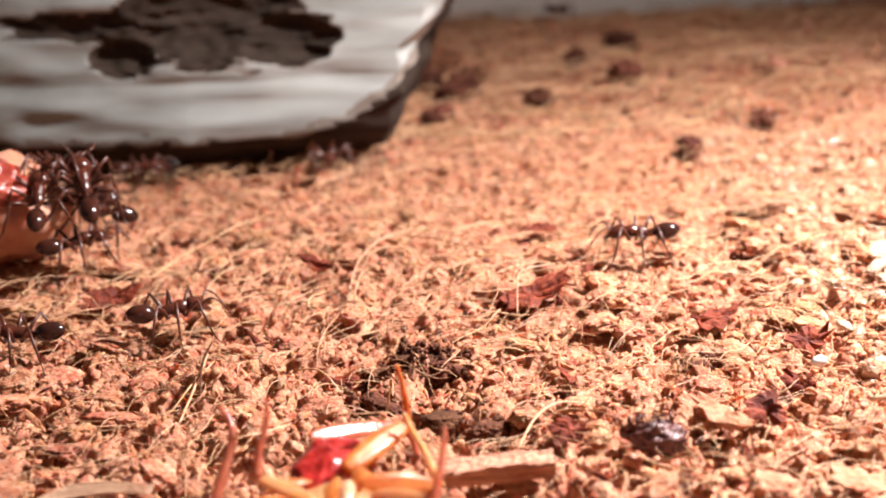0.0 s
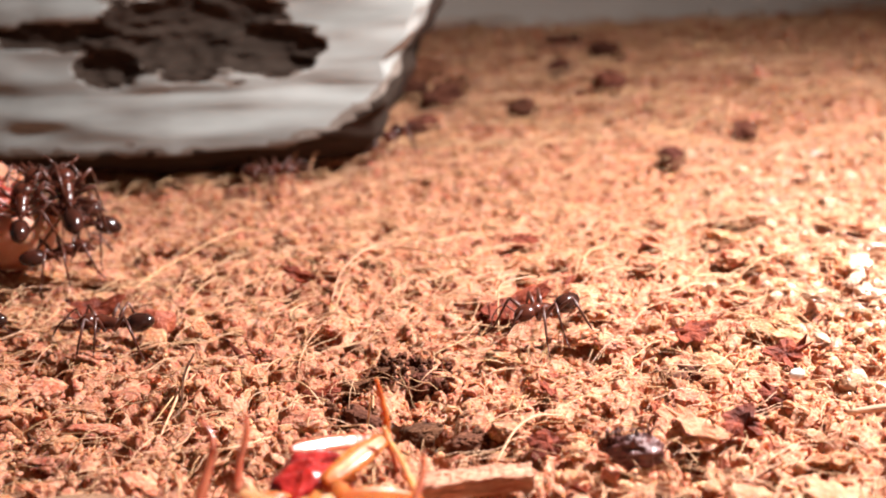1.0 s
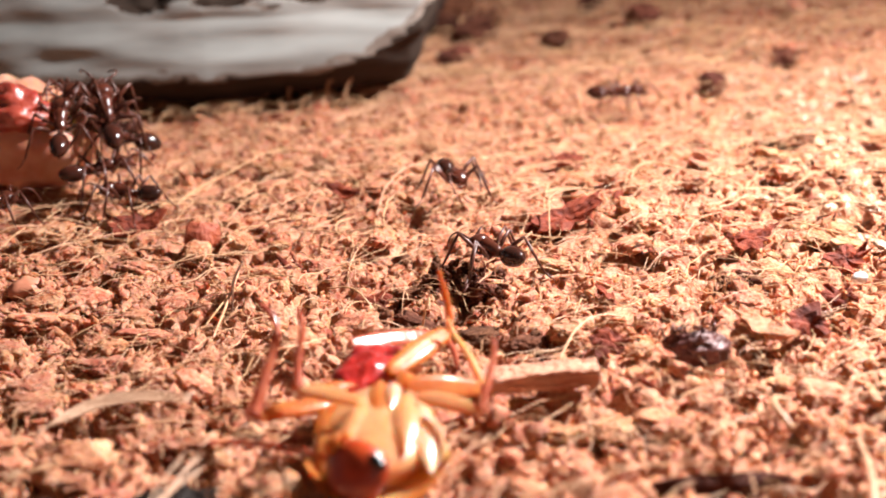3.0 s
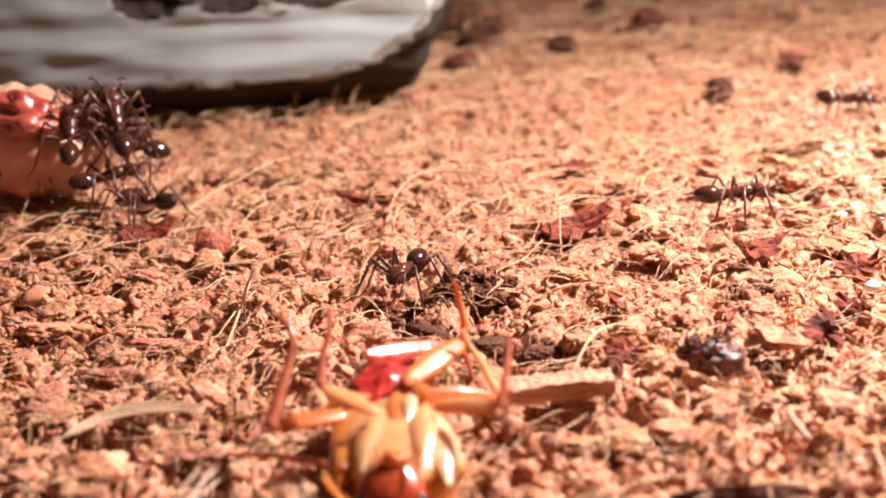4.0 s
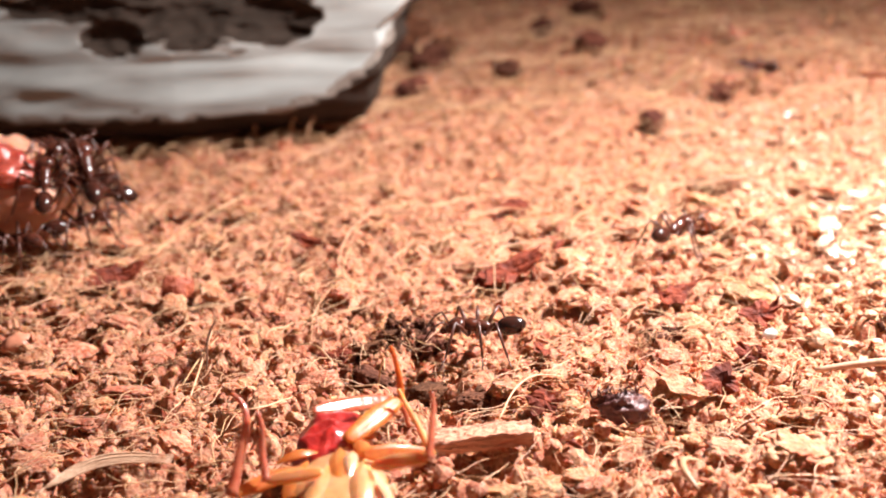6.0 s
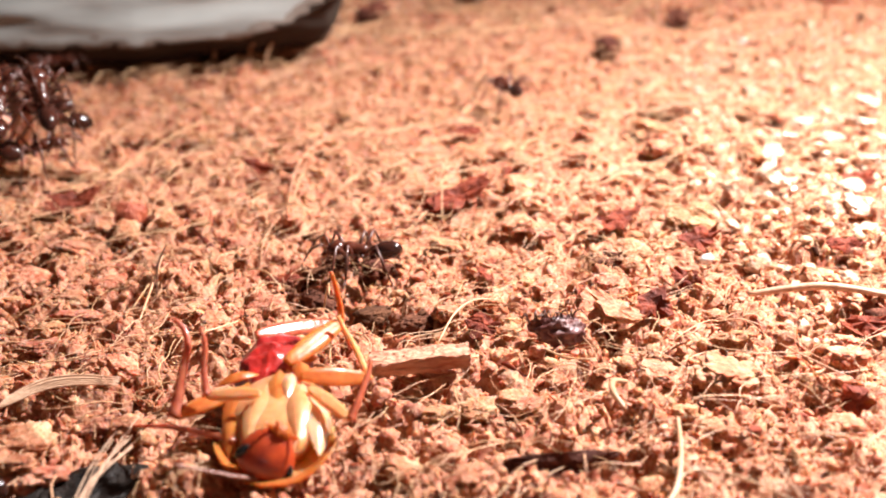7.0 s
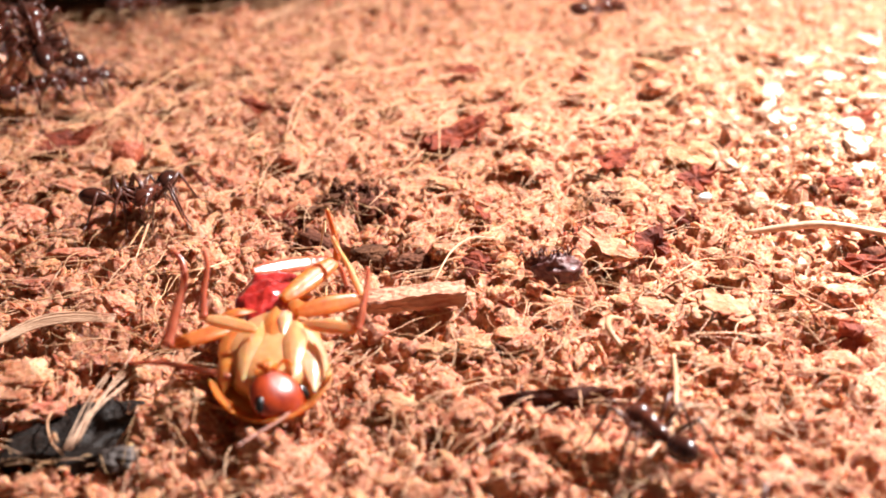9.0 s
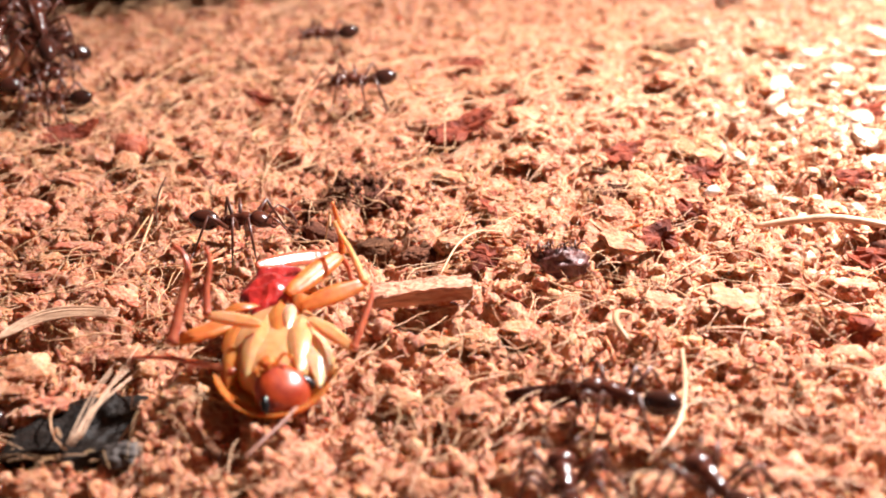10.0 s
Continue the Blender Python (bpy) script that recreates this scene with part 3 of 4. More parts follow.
def husk_pieces():
    red = "dark red ragged flake of coconut husk on the bedding"
    def flake(k, c, size, turn):
        tagged(shred("husk_flake", c, size, turn, COIR_RED, red, "husk flake", k * 2.3, 0.9 if k < 3 else 0.6), group="husk flakes")

    flake(0, (31.7, 115.5, 1.3), (1.9, 1.2, 0.6), (25, -10, 20))
    flake(1, (24.5, 119.6, 1.2), (2.2, 1.0, 0.5), (30, 10, 35))
    flake(2, (25.0, 99.6, 1.3), (1.6, 1.1, 0.4), (50, 0, 10))
    flake(3, (36.3, 82.4, 1.0), (1.2, 1.0, 0.3), (55, 10, -10))
    flake(4, (11.6, 109.8, 1.0), (1.3, 0.9, 0.3), (40, 20, 60))
    flake(5, (41.3, 96.0, 1.0), (2.2, 1.0, 0.5), (20, 0, -5))
    flake(6, (44.5, 112.3, 0.9), (1.8, 0.8, 0.3), (25, 0, 10))
    flake(7, (28.8, 106.2, 1.0), (1.5, 0.9, 0.4), (45, 0, -40))
    flake(8, (51.1, 130, 1.0), (2.0, 1.0, 0.4), (20, 0, 20))
    flake(9, (7.6, 127.2, 0.7), (1.3, 1.0, 0.3), (30, 0, 0))
    flake(10, (-10.5, 141.5, 1.0), (1.9, 0.9, 0.3), (25, 10, -30))
    flake(11, (12.5, 152.5, 1.0), (2.2, 1.1, 0.4), (20, 0, 30))
    flake(12, (-29.5, 133.5, 1.0), (2.4, 1.5, 0.6), (25, 0, 15))
    flake(13, (10.5, 97.5, 0.8), (1.4, 1.0, 0.3), (45, 0, 20))
    flake(14, (-6.5, 112.5, 0.8), (1.4, 0.8, 0.3), (30, 0, 10))
    shred("husk_plate", (10.0, 128.2, 1.2), (3.4, 1.3, 0.7), (34, -14, 34), COIR_RED, "long dark red-brown plate of husk tilted up from the bedding", "husk plate", 40, 0.6, 0.5)
    shred("husk_chip", (21.6, 98.4, 1.6), (3.3, 1.4, 0.4), (-14, 0, -67), COIR, "pale flat chip of coconut husk on the bedding", "husk chip", 60, 0.5, 0.6)
    shred("husk_strip", (13.9, 75.2, 0.7), (4.2, 0.9, -0.9), (80, 0, 4), PEAT, "curled dark brown strip of husk arching over the bedding", "husk strip", 51, 0.25, 0.4)
    # dark clods: a peat slab, and linings that paint shade into the hollows
    dark = [clod_shape(50 + k, PEAT, "peat_clod") for k in range(3)]
    for k, (x, y, z, a, b, c, h) in enumerate(((-0.8, 116.2, 0.1, 1.9, 1.3, 1.8, 20), (1.9, 115.2, 0.1, 1.5, 1.2, 1.8, 80), (-3.2, 114.8, 0.0, 1.3, 1.0, 1.4, 10), (1.3, 105.4, -0.25, 1.5, 1.1, 1.5, 30),
                                               (4.9, 103.2, -0.2, 1.5, 1.0, 1.5, 200), (-3.4, 109.4, -0.4, 2.2, 1.1, 1.5, 120), (22.6, 114.2, 0.0, 1.3, 1.0, 1.0, 70))):
        ob = new("peat_clod", dark[k % 3])
        ob.matrix_basis = pose(x * MM, y * MM, (max(ground(x, y), -1.6) + z) * MM, 0, 0, h)
        ob.scale = (a, b, c)
        tagged(ob, "dark crumbly clod of peat, in the hollows standing for their shade", "peat clod", group="peat clods")
    # the flat-topped chip of bark: a split slip of wood with square ends
    bm = bmesh.new()
    bmesh.ops.create_cube(bm, size=1)
    bmesh.ops.subdivide_edges(bm, edges=bm.edges[:], cuts=31, use_grid_fill=True)
    way = radians(4)
    for v in bm.verts:
        p = Vector((v.co.x * 7.5, v.co.y * 2.3, v.co.z * 1.1))
        layer = Vector((p.x * 0.5, p.y * 2.6, p.z * 2.6))
        p.x += 0.35 * noise.noise(Vector((p.x * 0.2, p.y * 1.6, p.z * 2.0))) * (abs(v.co.x) * 2) ** 3
        p.y += 0.22 * noise.noise(Vector((p.x * 0.5, 7, p.z * 1.8))) + 0.10 * noise.noise(layer * 1.6)
        p.z += 0.16 * noise.noise(layer) + 0.12 * noise.noise(Vector((p.x * 2.2, p.y * 4.0, 3))) + 0.10 * noise.noise(p * 4.5) + 0.02 * p.x
        v.co = Vector((5.2 + p.x * math.cos(way) - p.y * math.sin(way), 90.9 + p.x * math.sin(way) + p.y * math.cos(way), 0.85 + p.z))
    tagged(part("bark_chip", bm, mat("bark", (0.58, 0.31, 0.19), 0.7, (0.36, 0.12, 0.065), 2200, 420, 0.9, 0.0003, stretch=(0.45, 1.4, 1.4)), smooth=False), "long flat chip of reddish bark lying on the bedding", "bark chip")
    bm = bmesh.new()
    blob(bm, (-22.6, 129.0, ground(-22.6, 129) + 1.4), (1.6, 1.3, 1.4), (10, 5, 25), 20, 0.35, 1.6, 4)
    tagged(part("husk_lump", bm, mat("brick_husk", (0.42, 0.105, 0.045), 0.6, (0.26, 0.05, 0.022), 2200, 400, 0.9, 0.0003, sss=0.3, deep=0.0004), smooth=False), "squarish brick-red lump of husk on the bedding", "husk lump")
    bm = bmesh.new()
    blob(bm, (-35.6, 118.0, ground(-35.6, 118) + 0.5), (1.5, 1.1, 1.0), (0, 0, 25), 20, 0.3, 1.4, 9)
    tagged(part("pebble", bm, mat("smooth_husk", (0.56, 0.24, 0.14), 0.5, (0.42, 0.13, 0.07), 900, 260, 0.3)), "smooth orange-red pebble on the bedding", "pebble")
    # small bead whose white colour stands for a bright glint
    bm = bmesh.new()
    blob(bm, (31.3, 110.0, ground(31.3, 110) + 1.2), (0.75, 0.5, 0.45), (0, 0, 20), 18, 0.2, 1.5, 3)
    tagged(part("glint_bead", bm, mat("glint_white", (0.85, 0.85, 0.83), 0.08, None, 300, 90, coat=1.0)), "shiny bead on the bedding, its white glint painted in", "bead")
    far = "dark lump of peat at the back of the tank"
    for x, y, r in ((32.8, 243.6, 3.2), (5.0, 236, 3.6), (7.0, 246, 3.0), (17.3, 227.1, 2.4), (33.9, 187.1, 2.0), (47, 205, 2.2), (26, 262, 2.6), (2.0, 219, 2.4), (1.5, 262, 4.0), (-0.5, 244, 3.2), (0.8, 218, 1.8), (36, 277, 3.2)):
        bm = bmesh.new()
        blob(bm, (x, y, ground(x, y) + r * 0.35), (r, r * 0.7, r * 0.6), (0, 0, x * 9), 20, 0.6, 1.8, x)
        tagged(part("peat_lump", bm, PEAT, smooth=False), far, "peat lump", group="peat lumps")


def dead_ant():
    ob = tagged(new("dead_ant"), "crumpled dark dead ant lying in the bedding", "dead ant")
    z = ground(16, 96) + 1.1
    bm = bmesh.new()
    blob(bm, (16.6, 95.6, z), (1.9, 1.3, 1.15), (0, 0, -15), 36, 0.4, 3.0, 1)
    part("gaster", bm, HUSKED, ob)
    bm = bmesh.new()
    blob(bm, (14.8, 96.2, z + 0.2), (0.9, 0.6, 0.6), (0, 0, -15), 16, 0.2, 3, 2)
    part("thorax", bm, ANT, ob)
    rng = random.Random(3)
    for k in range(12):
        bm = bmesh.new()
        x, a = 14.2 + 0.3 * k, rng.uniform(-1, 1)
        tube(bm, [(x, 96, z + 0.4), (x + a * 0.6, 96.3, z + 1.3), (x + a, 95.6 + 0.4 * a, z + 1.9 - 0.3 * abs(a)), (x + 1.5 * a, 95.2, z + 1.2)], [0.08, 0.07, 0.06, 0.03], 6)
        part("leg", bm, LIMB, ob)


def black_lump():
    bm = bmesh.new()
    bmesh.ops.create_cube(bm, size=1)
    bmesh.ops.subdivide_edges(bm, edges=bm.edges[:], cuts=23, use_grid_fill=True)
    for v in bm.verts:
        p = Vector((v.co.x * (7.6 - 1.2 * v.co.y), v.co.y * 6.4, v.co.z * 2.2))
        q = p * 0.5
        p += Vector((1.4 * noise.noise(q), 1.4 * noise.noise(q + Vector((7, 0, 0))), 0.5 * noise.noise(q * 0.8) + 0.35 * noise.noise(q * 2.4) + 0.12 * noise.noise(q * 6)))
        v.co = Vector((-18.4, 77.0, -2.3)) + p
    tagged(part("charcoal_lump", bm, SLATE), "flat black piece of charcoal half buried in the bedding", "charcoal")
    bm = bmesh.new()
    blob(bm, (-14.7, 72.4, -0.9), (1.4, 1.1, 0.7), (0, 0, 20), 36, 0.45, 3.0, 2)
    tagged(part("charcoal_lump", bm, mat("grey_film", (0.12, 0.095, 0.085), 0.6, (0.02, 0.016, 0.014), 900, 260, 0.5, spec=0.2)), "greyish black lump of charcoal with a pale film", "charcoal")


def black_bead():
    bm = bmesh.new()
    blob(bm, (-23.8, 76.4, 0.0), (0.8, 0.75, 0.8), (0, 0, 20), 24, 0.15, 1.6, 5)
    tagged(part("charcoal_lump", bm, GASTER), "small round glossy black lump beside the charcoal", "charcoal")


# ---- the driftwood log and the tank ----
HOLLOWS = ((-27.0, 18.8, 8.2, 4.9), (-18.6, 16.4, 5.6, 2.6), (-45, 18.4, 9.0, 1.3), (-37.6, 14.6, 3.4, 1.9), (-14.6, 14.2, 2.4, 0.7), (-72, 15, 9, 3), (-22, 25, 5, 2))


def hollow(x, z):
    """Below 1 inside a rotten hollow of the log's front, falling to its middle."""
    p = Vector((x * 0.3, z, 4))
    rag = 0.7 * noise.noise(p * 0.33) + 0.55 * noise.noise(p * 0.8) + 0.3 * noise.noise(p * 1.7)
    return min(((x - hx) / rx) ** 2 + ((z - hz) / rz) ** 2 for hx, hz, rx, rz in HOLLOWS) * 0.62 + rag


def log_skin(s, a):
    """A point of the log's skin: s runs along it from 0 to 1, a round it."""
    x = -150 + 152 * s
    end = min(1.0, (1 - s) * 34) ** 0.4 if s > 0.97 else 1.0
    ry, rz = 31 * end, 23 * end
    ca, sa = math.cos(a), math.sin(a)
    y = 213.5 + ry * math.copysign(abs(ca) ** 0.55, ca) + 9 * max(0.0, (-30 - x) / 40) ** 1.3
    z = 21 + rz * math.copysign(abs(sa) ** 0.7, sa)
    x += max(0.0, s - 0.8) * 5 * (0.42 * (z - 9) - 0.4 - 1.6 * math.exp(-((z - 13.5) / 2.2) ** 2) + 1.6 * noise.noise(Vector((3, y * 0.1, z * 0.35))))
    y += 0.75 * (min(z, 11) - 4) + 0.25 * max(0.0, z - 11) if ca < 0 else 0.0
    p = Vector((x * 0.045, y * 0.11, z * 0.13))
    k = 1.4 * noise.noise(p) + 0.6 * noise.noise(p * 2.7) + 0.25 * noise.noise(Vector((x * 0.08, y * 0.5, z * 0.55)))
    under = max(0.0, 3.4 - z + 5.2 * max(0.0, (x + 22) / 19) ** 2.5) if ca < 0 else 0.0
    y, z = y + k * ca + min(under, 7.0) * 1.1, z + k * 0.6 * sa
    if ca < 0.1 and x > -85:
        w = min(1.0, max(0.0, (1.35 - hollow(x, z)) * 0.6))
        y += 2.2 * w * w * (3 - 2 * w)
    return x, y, z


def driftwood():
    along = np.concatenate([np.linspace(0, 0.55, 50, endpoint=False), np.linspace(0.55, 1, 400)])
    around = np.concatenate([np.linspace(math.pi - 0.3, math.pi + 1.57, 250, endpoint=False), np.linspace(math.pi + 1.57, 3 * math.pi - 0.3, 90, endpoint=False)])
    ns, na = len(along) - 1, len(around)
    verts = np.array([log_skin(u, a) for u in along for a in around])
    i, k = np.meshgrid(np.arange(ns), np.arange(na), indexing="ij")
    nxt = (k + 1) % na
    faces = np.stack([i * na + k, i * na + nxt, (i + 1) * na + nxt, (i + 1) * na + k], -1).reshape(-1, 4)
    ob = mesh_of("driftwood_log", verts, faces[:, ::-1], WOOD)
    ob.data.materials.append(ROT_SHADE)
    ob.data.materials.append(STAIN_SHADE)
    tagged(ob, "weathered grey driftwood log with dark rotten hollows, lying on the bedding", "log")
    # rotten brown in the hollows and end grain; along the underside it paints shade
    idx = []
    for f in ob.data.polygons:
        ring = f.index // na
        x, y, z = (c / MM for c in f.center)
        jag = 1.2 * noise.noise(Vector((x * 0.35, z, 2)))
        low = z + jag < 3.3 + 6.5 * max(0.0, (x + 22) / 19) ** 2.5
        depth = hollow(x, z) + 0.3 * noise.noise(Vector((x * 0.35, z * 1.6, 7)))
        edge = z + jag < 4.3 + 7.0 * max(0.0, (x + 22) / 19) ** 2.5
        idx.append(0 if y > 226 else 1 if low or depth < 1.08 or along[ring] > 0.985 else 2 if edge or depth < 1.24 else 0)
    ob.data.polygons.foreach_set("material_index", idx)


def slab(name, lo, hi, material, bevel=0.4):
    bm = bmesh.new()
    bmesh.ops.create_cube(bm, size=1)
    for v in bm.verts:
        v.co = Vector([l + (h - l) * (c + 0.5) for l, h, c in zip(lo, hi, v.co)])
    bmesh.ops.bevel(bm, geom=bm.edges[:], offset=bevel, segments=2, affect="EDGES")
    return part(name, bm, material, smooth=False)


def tank():
    tagged(slab("wall_back", (-160, 331, -12), (160, 336, 110), PANEL), "pale grey back panel of the tank", "panel", kind="structure")
    # unseen walls added round the tank, dark so they bounce little light
    for name, lo, hi in (("wall_left", (-160, -66, -12), (-155, 331, 110)), ("wall_right", (155, -66, -12), (160, 331, 110)), ("wall_front", (-155, -66, -12), (155, -61, 110))):
        tagged(slab(name, lo, hi, SIDE), "unseen panel added to close the tank, dark to limit bounced light", "panel", kind="structure")


# ---- the animals ----
def ant_template():
    ant = tagged(new("ant"), "dark brown ant with a glossy blackish abdomen on the bedding", "ant", group="ants in the tank")
    bm = bmesh.new()
    spine = arc([(1.5, 0, 1.82), (1.0, 0, 1.86), (0.4, 0, 1.78), (-0.2, 0, 1.68), (-0.62, 0, 1.52)], 4)
    tube(bm, spine, list(np.interp(np.linspace(0, 1, len(spine)), [0, 0.12, 0.3, 0.5, 0.62, 0.85, 1], [0.2, 0.42, 0.54, 0.44, 0.46, 0.42, 0.2])), 16)
    part("thorax", bm, ANT, ant)
    bm = bmesh.new()
    blob(bm, (-0.78, 0, 1.62), (0.22, 0.2, 0.36), (0, 0, 0), 12)
    tube(bm, [(-0.5, 0, 1.45), (-0.78, 0, 1.42), (-1.15, 0, 1.5)], [0.14, 0.16, 0.14])
    part("petiole", bm, ANT, ant)
    bm = bmesh.new()
    blob(bm, (-2.1, 0, 1.72), (1.12, 0.74, 0.72), (0, 8, 0), 24, taper=-0.1)
    for v in bm.verts:
        ring = math.sin((v.co.x + 3.5) * 8.5)
        v.co.y *= 1 + 0.012 * ring
        v.co.z = 1.75 + (v.co.z - 1.75) * (1 + 0.012 * ring)
    part("gaster", bm, GASTER, ant, "glossy blackish banded abdomen")
    bm = bmesh.new()
    blob(bm, (2.0, 0, 1.8), (0.85, 0.76, 0.56), (0, 22, 0), 20, taper=0.18)
    head = part("head", bm, ANT, ant)
    for s in (-1, 1):
        bm = bmesh.new()
        blob(bm, (2.05, 0.55 * s, 1.95), (0.15, 0.09, 0.15), seg=10)
        part("eye", bm, EYE, head)
        bm = bmesh.new()
        tube(bm, arc([(2.6, 0.22 * s, 1.5), (2.95, 0.3 * s, 1.38), (3.1, 0.05 * s, 1.32)], 3), [0.12, 0.12, 0.11, 0.1, 0.08, 0.06, 0.03])
        part("mandible", bm, ANT, head)
        bm = bmesh.new()
        tube(bm, [(2.45, 0.2 * s, 1.9), (2.8, 0.75 * s, 2.35), (3.0, 1.05 * s, 2.5)], [0.06, 0.075, 0.08], 6)
        tube(bm, arc([(3.0, 1.05 * s, 2.5), (3.5, 1.2 * s, 2.2), (4.0, 1.15 * s, 1.6), (4.3, 1.0 * s, 1.1)], 3), 0.065, 6)
        part("antenna", bm, LIMB, head)
    for hip, reach, ahead in ((0.95, 2.5, 1.5), (0.45, 2.9, -0.3), (0.0, 2.9, -2.1)):
        for s in (-1, 1):
            bm = bmesh.new()
            a, f = Vector((0.1 * ahead, 0.35 * s, -0.15)), ahead / reach
            knee = Vector((f * 1.5, 1.5 * s, 1.25))
            shin = Vector((f * 2.7, 2.5 * s, -1.1))
            foot = Vector((f * 3.4 + 0.1, 3.2 * s, -1.75))
            tube(bm, [(0, 0, 0), a], [0.16, 0.14], 7)
            tube(bm, [a, (a + knee) / 2 + Vector((0, 0, 0.12)), knee], [0.11, 0.16, 0.10], 7)
            tube(bm, [knee, (knee + shin) / 2, shin], [0.09, 0.11, 0.075], 6)
            tube(bm, [shin, (shin + foot) / 2 + Vector((0, 0, -0.08)), foot], [0.06, 0.055, 0.04], 5)
            leg = part("leg", bm, LIMB, ant)
            leg.matrix_basis = pose(hip * MM, 0.25 * s * MM, 1.42 * MM)
    return ant


# seconds, x, y in millimetres, heading in degrees
ANTS = [
    [(0, 21.4, 140.4, 180), (0.5, 14.1, 127.2, 200), (1, 12.3, 121.3, 215), (1.5, 5.9, 116.8, 160), (2, 3.9, 110.1, 245), (2.5, 4.7, 114.7, 100), (2.7, 4.8, 114.8, 100), (3.8, -4.6, 113.5, 250), (4, -4.8, 115.1, 250), (4.5, -4.9, 113.8, 250), (5, -4.4, 118.4, 80), (5.2, -2.6, 118.6, 250), (6.3, 7.6, 108.9, 160), (6.5, 7.0, 110.2, 160), (7, 0.6, 112.8, 170), (7.5, -3.2, 115.0, 110), (8, -1.9, 118.7, 190), (8.5, -14.8, 126.6, 185), (9, -17.4, 112.6, 250), (9.5, -10.3, 102.9, 330), (10, -9.9, 102.7, 350)],
    [(0, -11.9, 184.4, -90), (0.5, -10.1, 194.2, -60), (1, -2.2, 196.4, -100), (1.5, -3.9, 179.2, -20), (2, -4.0, 168.4, -90), (2.5, -5.7, 154.6, -90), (2.7, -4.2, 147.0, -90), (3.8, 19.1, 130.1, 0), (4, 24.8, 131.1, 0), (4.5, 30.1, 130.0, 0), (5, 30.3, 126.5, 0), (5.2, 29.4, 129.9, 0), (6.3, 26.3, 136.9, 80), (6.5, 24.9, 145.3, 100), (7, 18.2, 165.1, 110), (7.5, 17.7, 172.6, 95), (8, 17.3, 179.4, 90), (8.5, 19.8, 189.6, 90), (9, 30.3, 170.2, 0), (9.5, 12.4, 151.7, -160), (10, 0.3, 138.9, -175)],
    [(0, -21.9, 123.0, 20), (0.5, -23.8, 123.3, -110), (1, -25.6, 124.3, -185), (1.5, -27.4, 128.4, -180), (2, -28.7, 133.4, -200), (2.5, -30.7, 136.3, -190), (2.7, -30.7, 137.0, -200), (3.8, -29.4, 136.1, -210), (4, -29.8, 136.9, -210), (4.5, -28.6, 137.8, -250), (5, -29.1, 147.1, -250), (5.2, -30.4, 152.1, -210), (6.3, -35.4, 155.3, -190), (6.5, -36.0, 155.6, -190), (7, -37.2, 153.8, -220), (7.5, -37.8, 156.6, -240), (8, -38.1, 155.0, -260), (8.5, -37.0, 159.1, -280), (9, -30.2, 149.8, -360), (9.5, -31.2, 138.8, -530), (10, -31.2, 138.6, -550)],
    [(0, -33.7, 118.8, 180), (0.5, -35.9, 119.2, 180), (1, -38.2, 123.1, 180), (2.5, -42.7, 127.2, 90), (3.8, -42.3, 142.5, 20), (4, -42.8, 143.7, 20), (4.5, -43.1, 145.6, 180), (5, -45.4, 140.7, 180), (6.3, -39.2, 137.8, 0), (6.5, -39.6, 139.0, 10), (7, -39.5, 142.0, 180), (8, -26.0, 110.3, 0), (8.5, -20.4, 113.0, 0), (9, -20.6, 113.3, 0), (9.5, -29.3, 106.7, -160), (10, -33.6, 103.6, -170)],
    [(0, -35.9, 182.6, 0), (0.5, -28.8, 186.4, 0), (1, -17.1, 181.1, 0), (1.5, -2.0, 190.2, 10), (2, 2.3, 182.5, 0), (2.5, 7.7, 181.1, 10), (2.7, 10.8, 178.0, 0), (3.8, 46.1, 177.1, 0), (4, 45.2, 169.0, -30), (4.5, 43.9, 173.1, -180), (5, 45.8, 180.7, -200), (5.2, 47.0, 187.1, -160), (6.3, 57.4, 213.7, -260), (6.5, 61.3, 217.0, -270), (7, 67.5, 219.3, -270), (10, 48.3, 178.4, -270)],
    [(0, 26.6, 308.9, -60), (0.5, 29.8, 285.8, -60), (1, 28.4, 281.4, -160), (1.5, 18.4, 270.2, -180), (2, 11.4, 281.3, -180), (2.5, 2.4, 278.3, -180), (4, -9.8, 306.8, -180), (10, -32.4, 239.2, -180)],
    [(0, 26.7, 50.6, 180), (7, 39.6, 55.5, 180), (7.5, 33.6, 57.2, 180), (8, 26.1, 59.4, 180), (8.5, 19.8, 65.7, 125), (9, 19.5, 66.5, 115), (9.5, 19.3, 71.6, 105), (10, 17.5, 70.5, 150)],
    [(0, 6.4, 52.0, 90), (8, 13.3, 52.9, 90), (9, 12.9, 55.4, 90), (9.5, 12.7, 59.4, 90), (10, 12.7, 61.6, 90)],
    [(0, 17.0, 48.0, 120), (8.5, 24.9, 54.3, 120), (9.5, 21.7, 57.4, 110), (10, 21.2, 60.2, 110)],
    [(0, -50.3, 176.6, 0), (4.5, -45.9, 155.2, 0), (6.5, -41.2, 154.3, 90), (7.5, -37.2, 152.1, 90), (8.5, -36.2, 146.0, 60), (9, -32.0, 146.0, 0), (9.5, -34.0, 144.1, -20), (10, -35.6, 147.1, -10)],
    [(0, -51.1, 202.8, 0), (6.5, -42.4, 191.5, 0), (8, -35.1, 185.6, 0), (8.5, -29.4, 184.0, 0), (9, -29.1, 181.2, 0), (9.5, -18.0, 159.6, -160), (10, -3.9, 161.5, -175)],
]


def stand(x, y, h, lift=0.0, tip=0.0, roll=0.0):
    return pose(x * MM, y * MM, (ground(x, y) + 1.2 + lift) * MM, roll, tip, h)


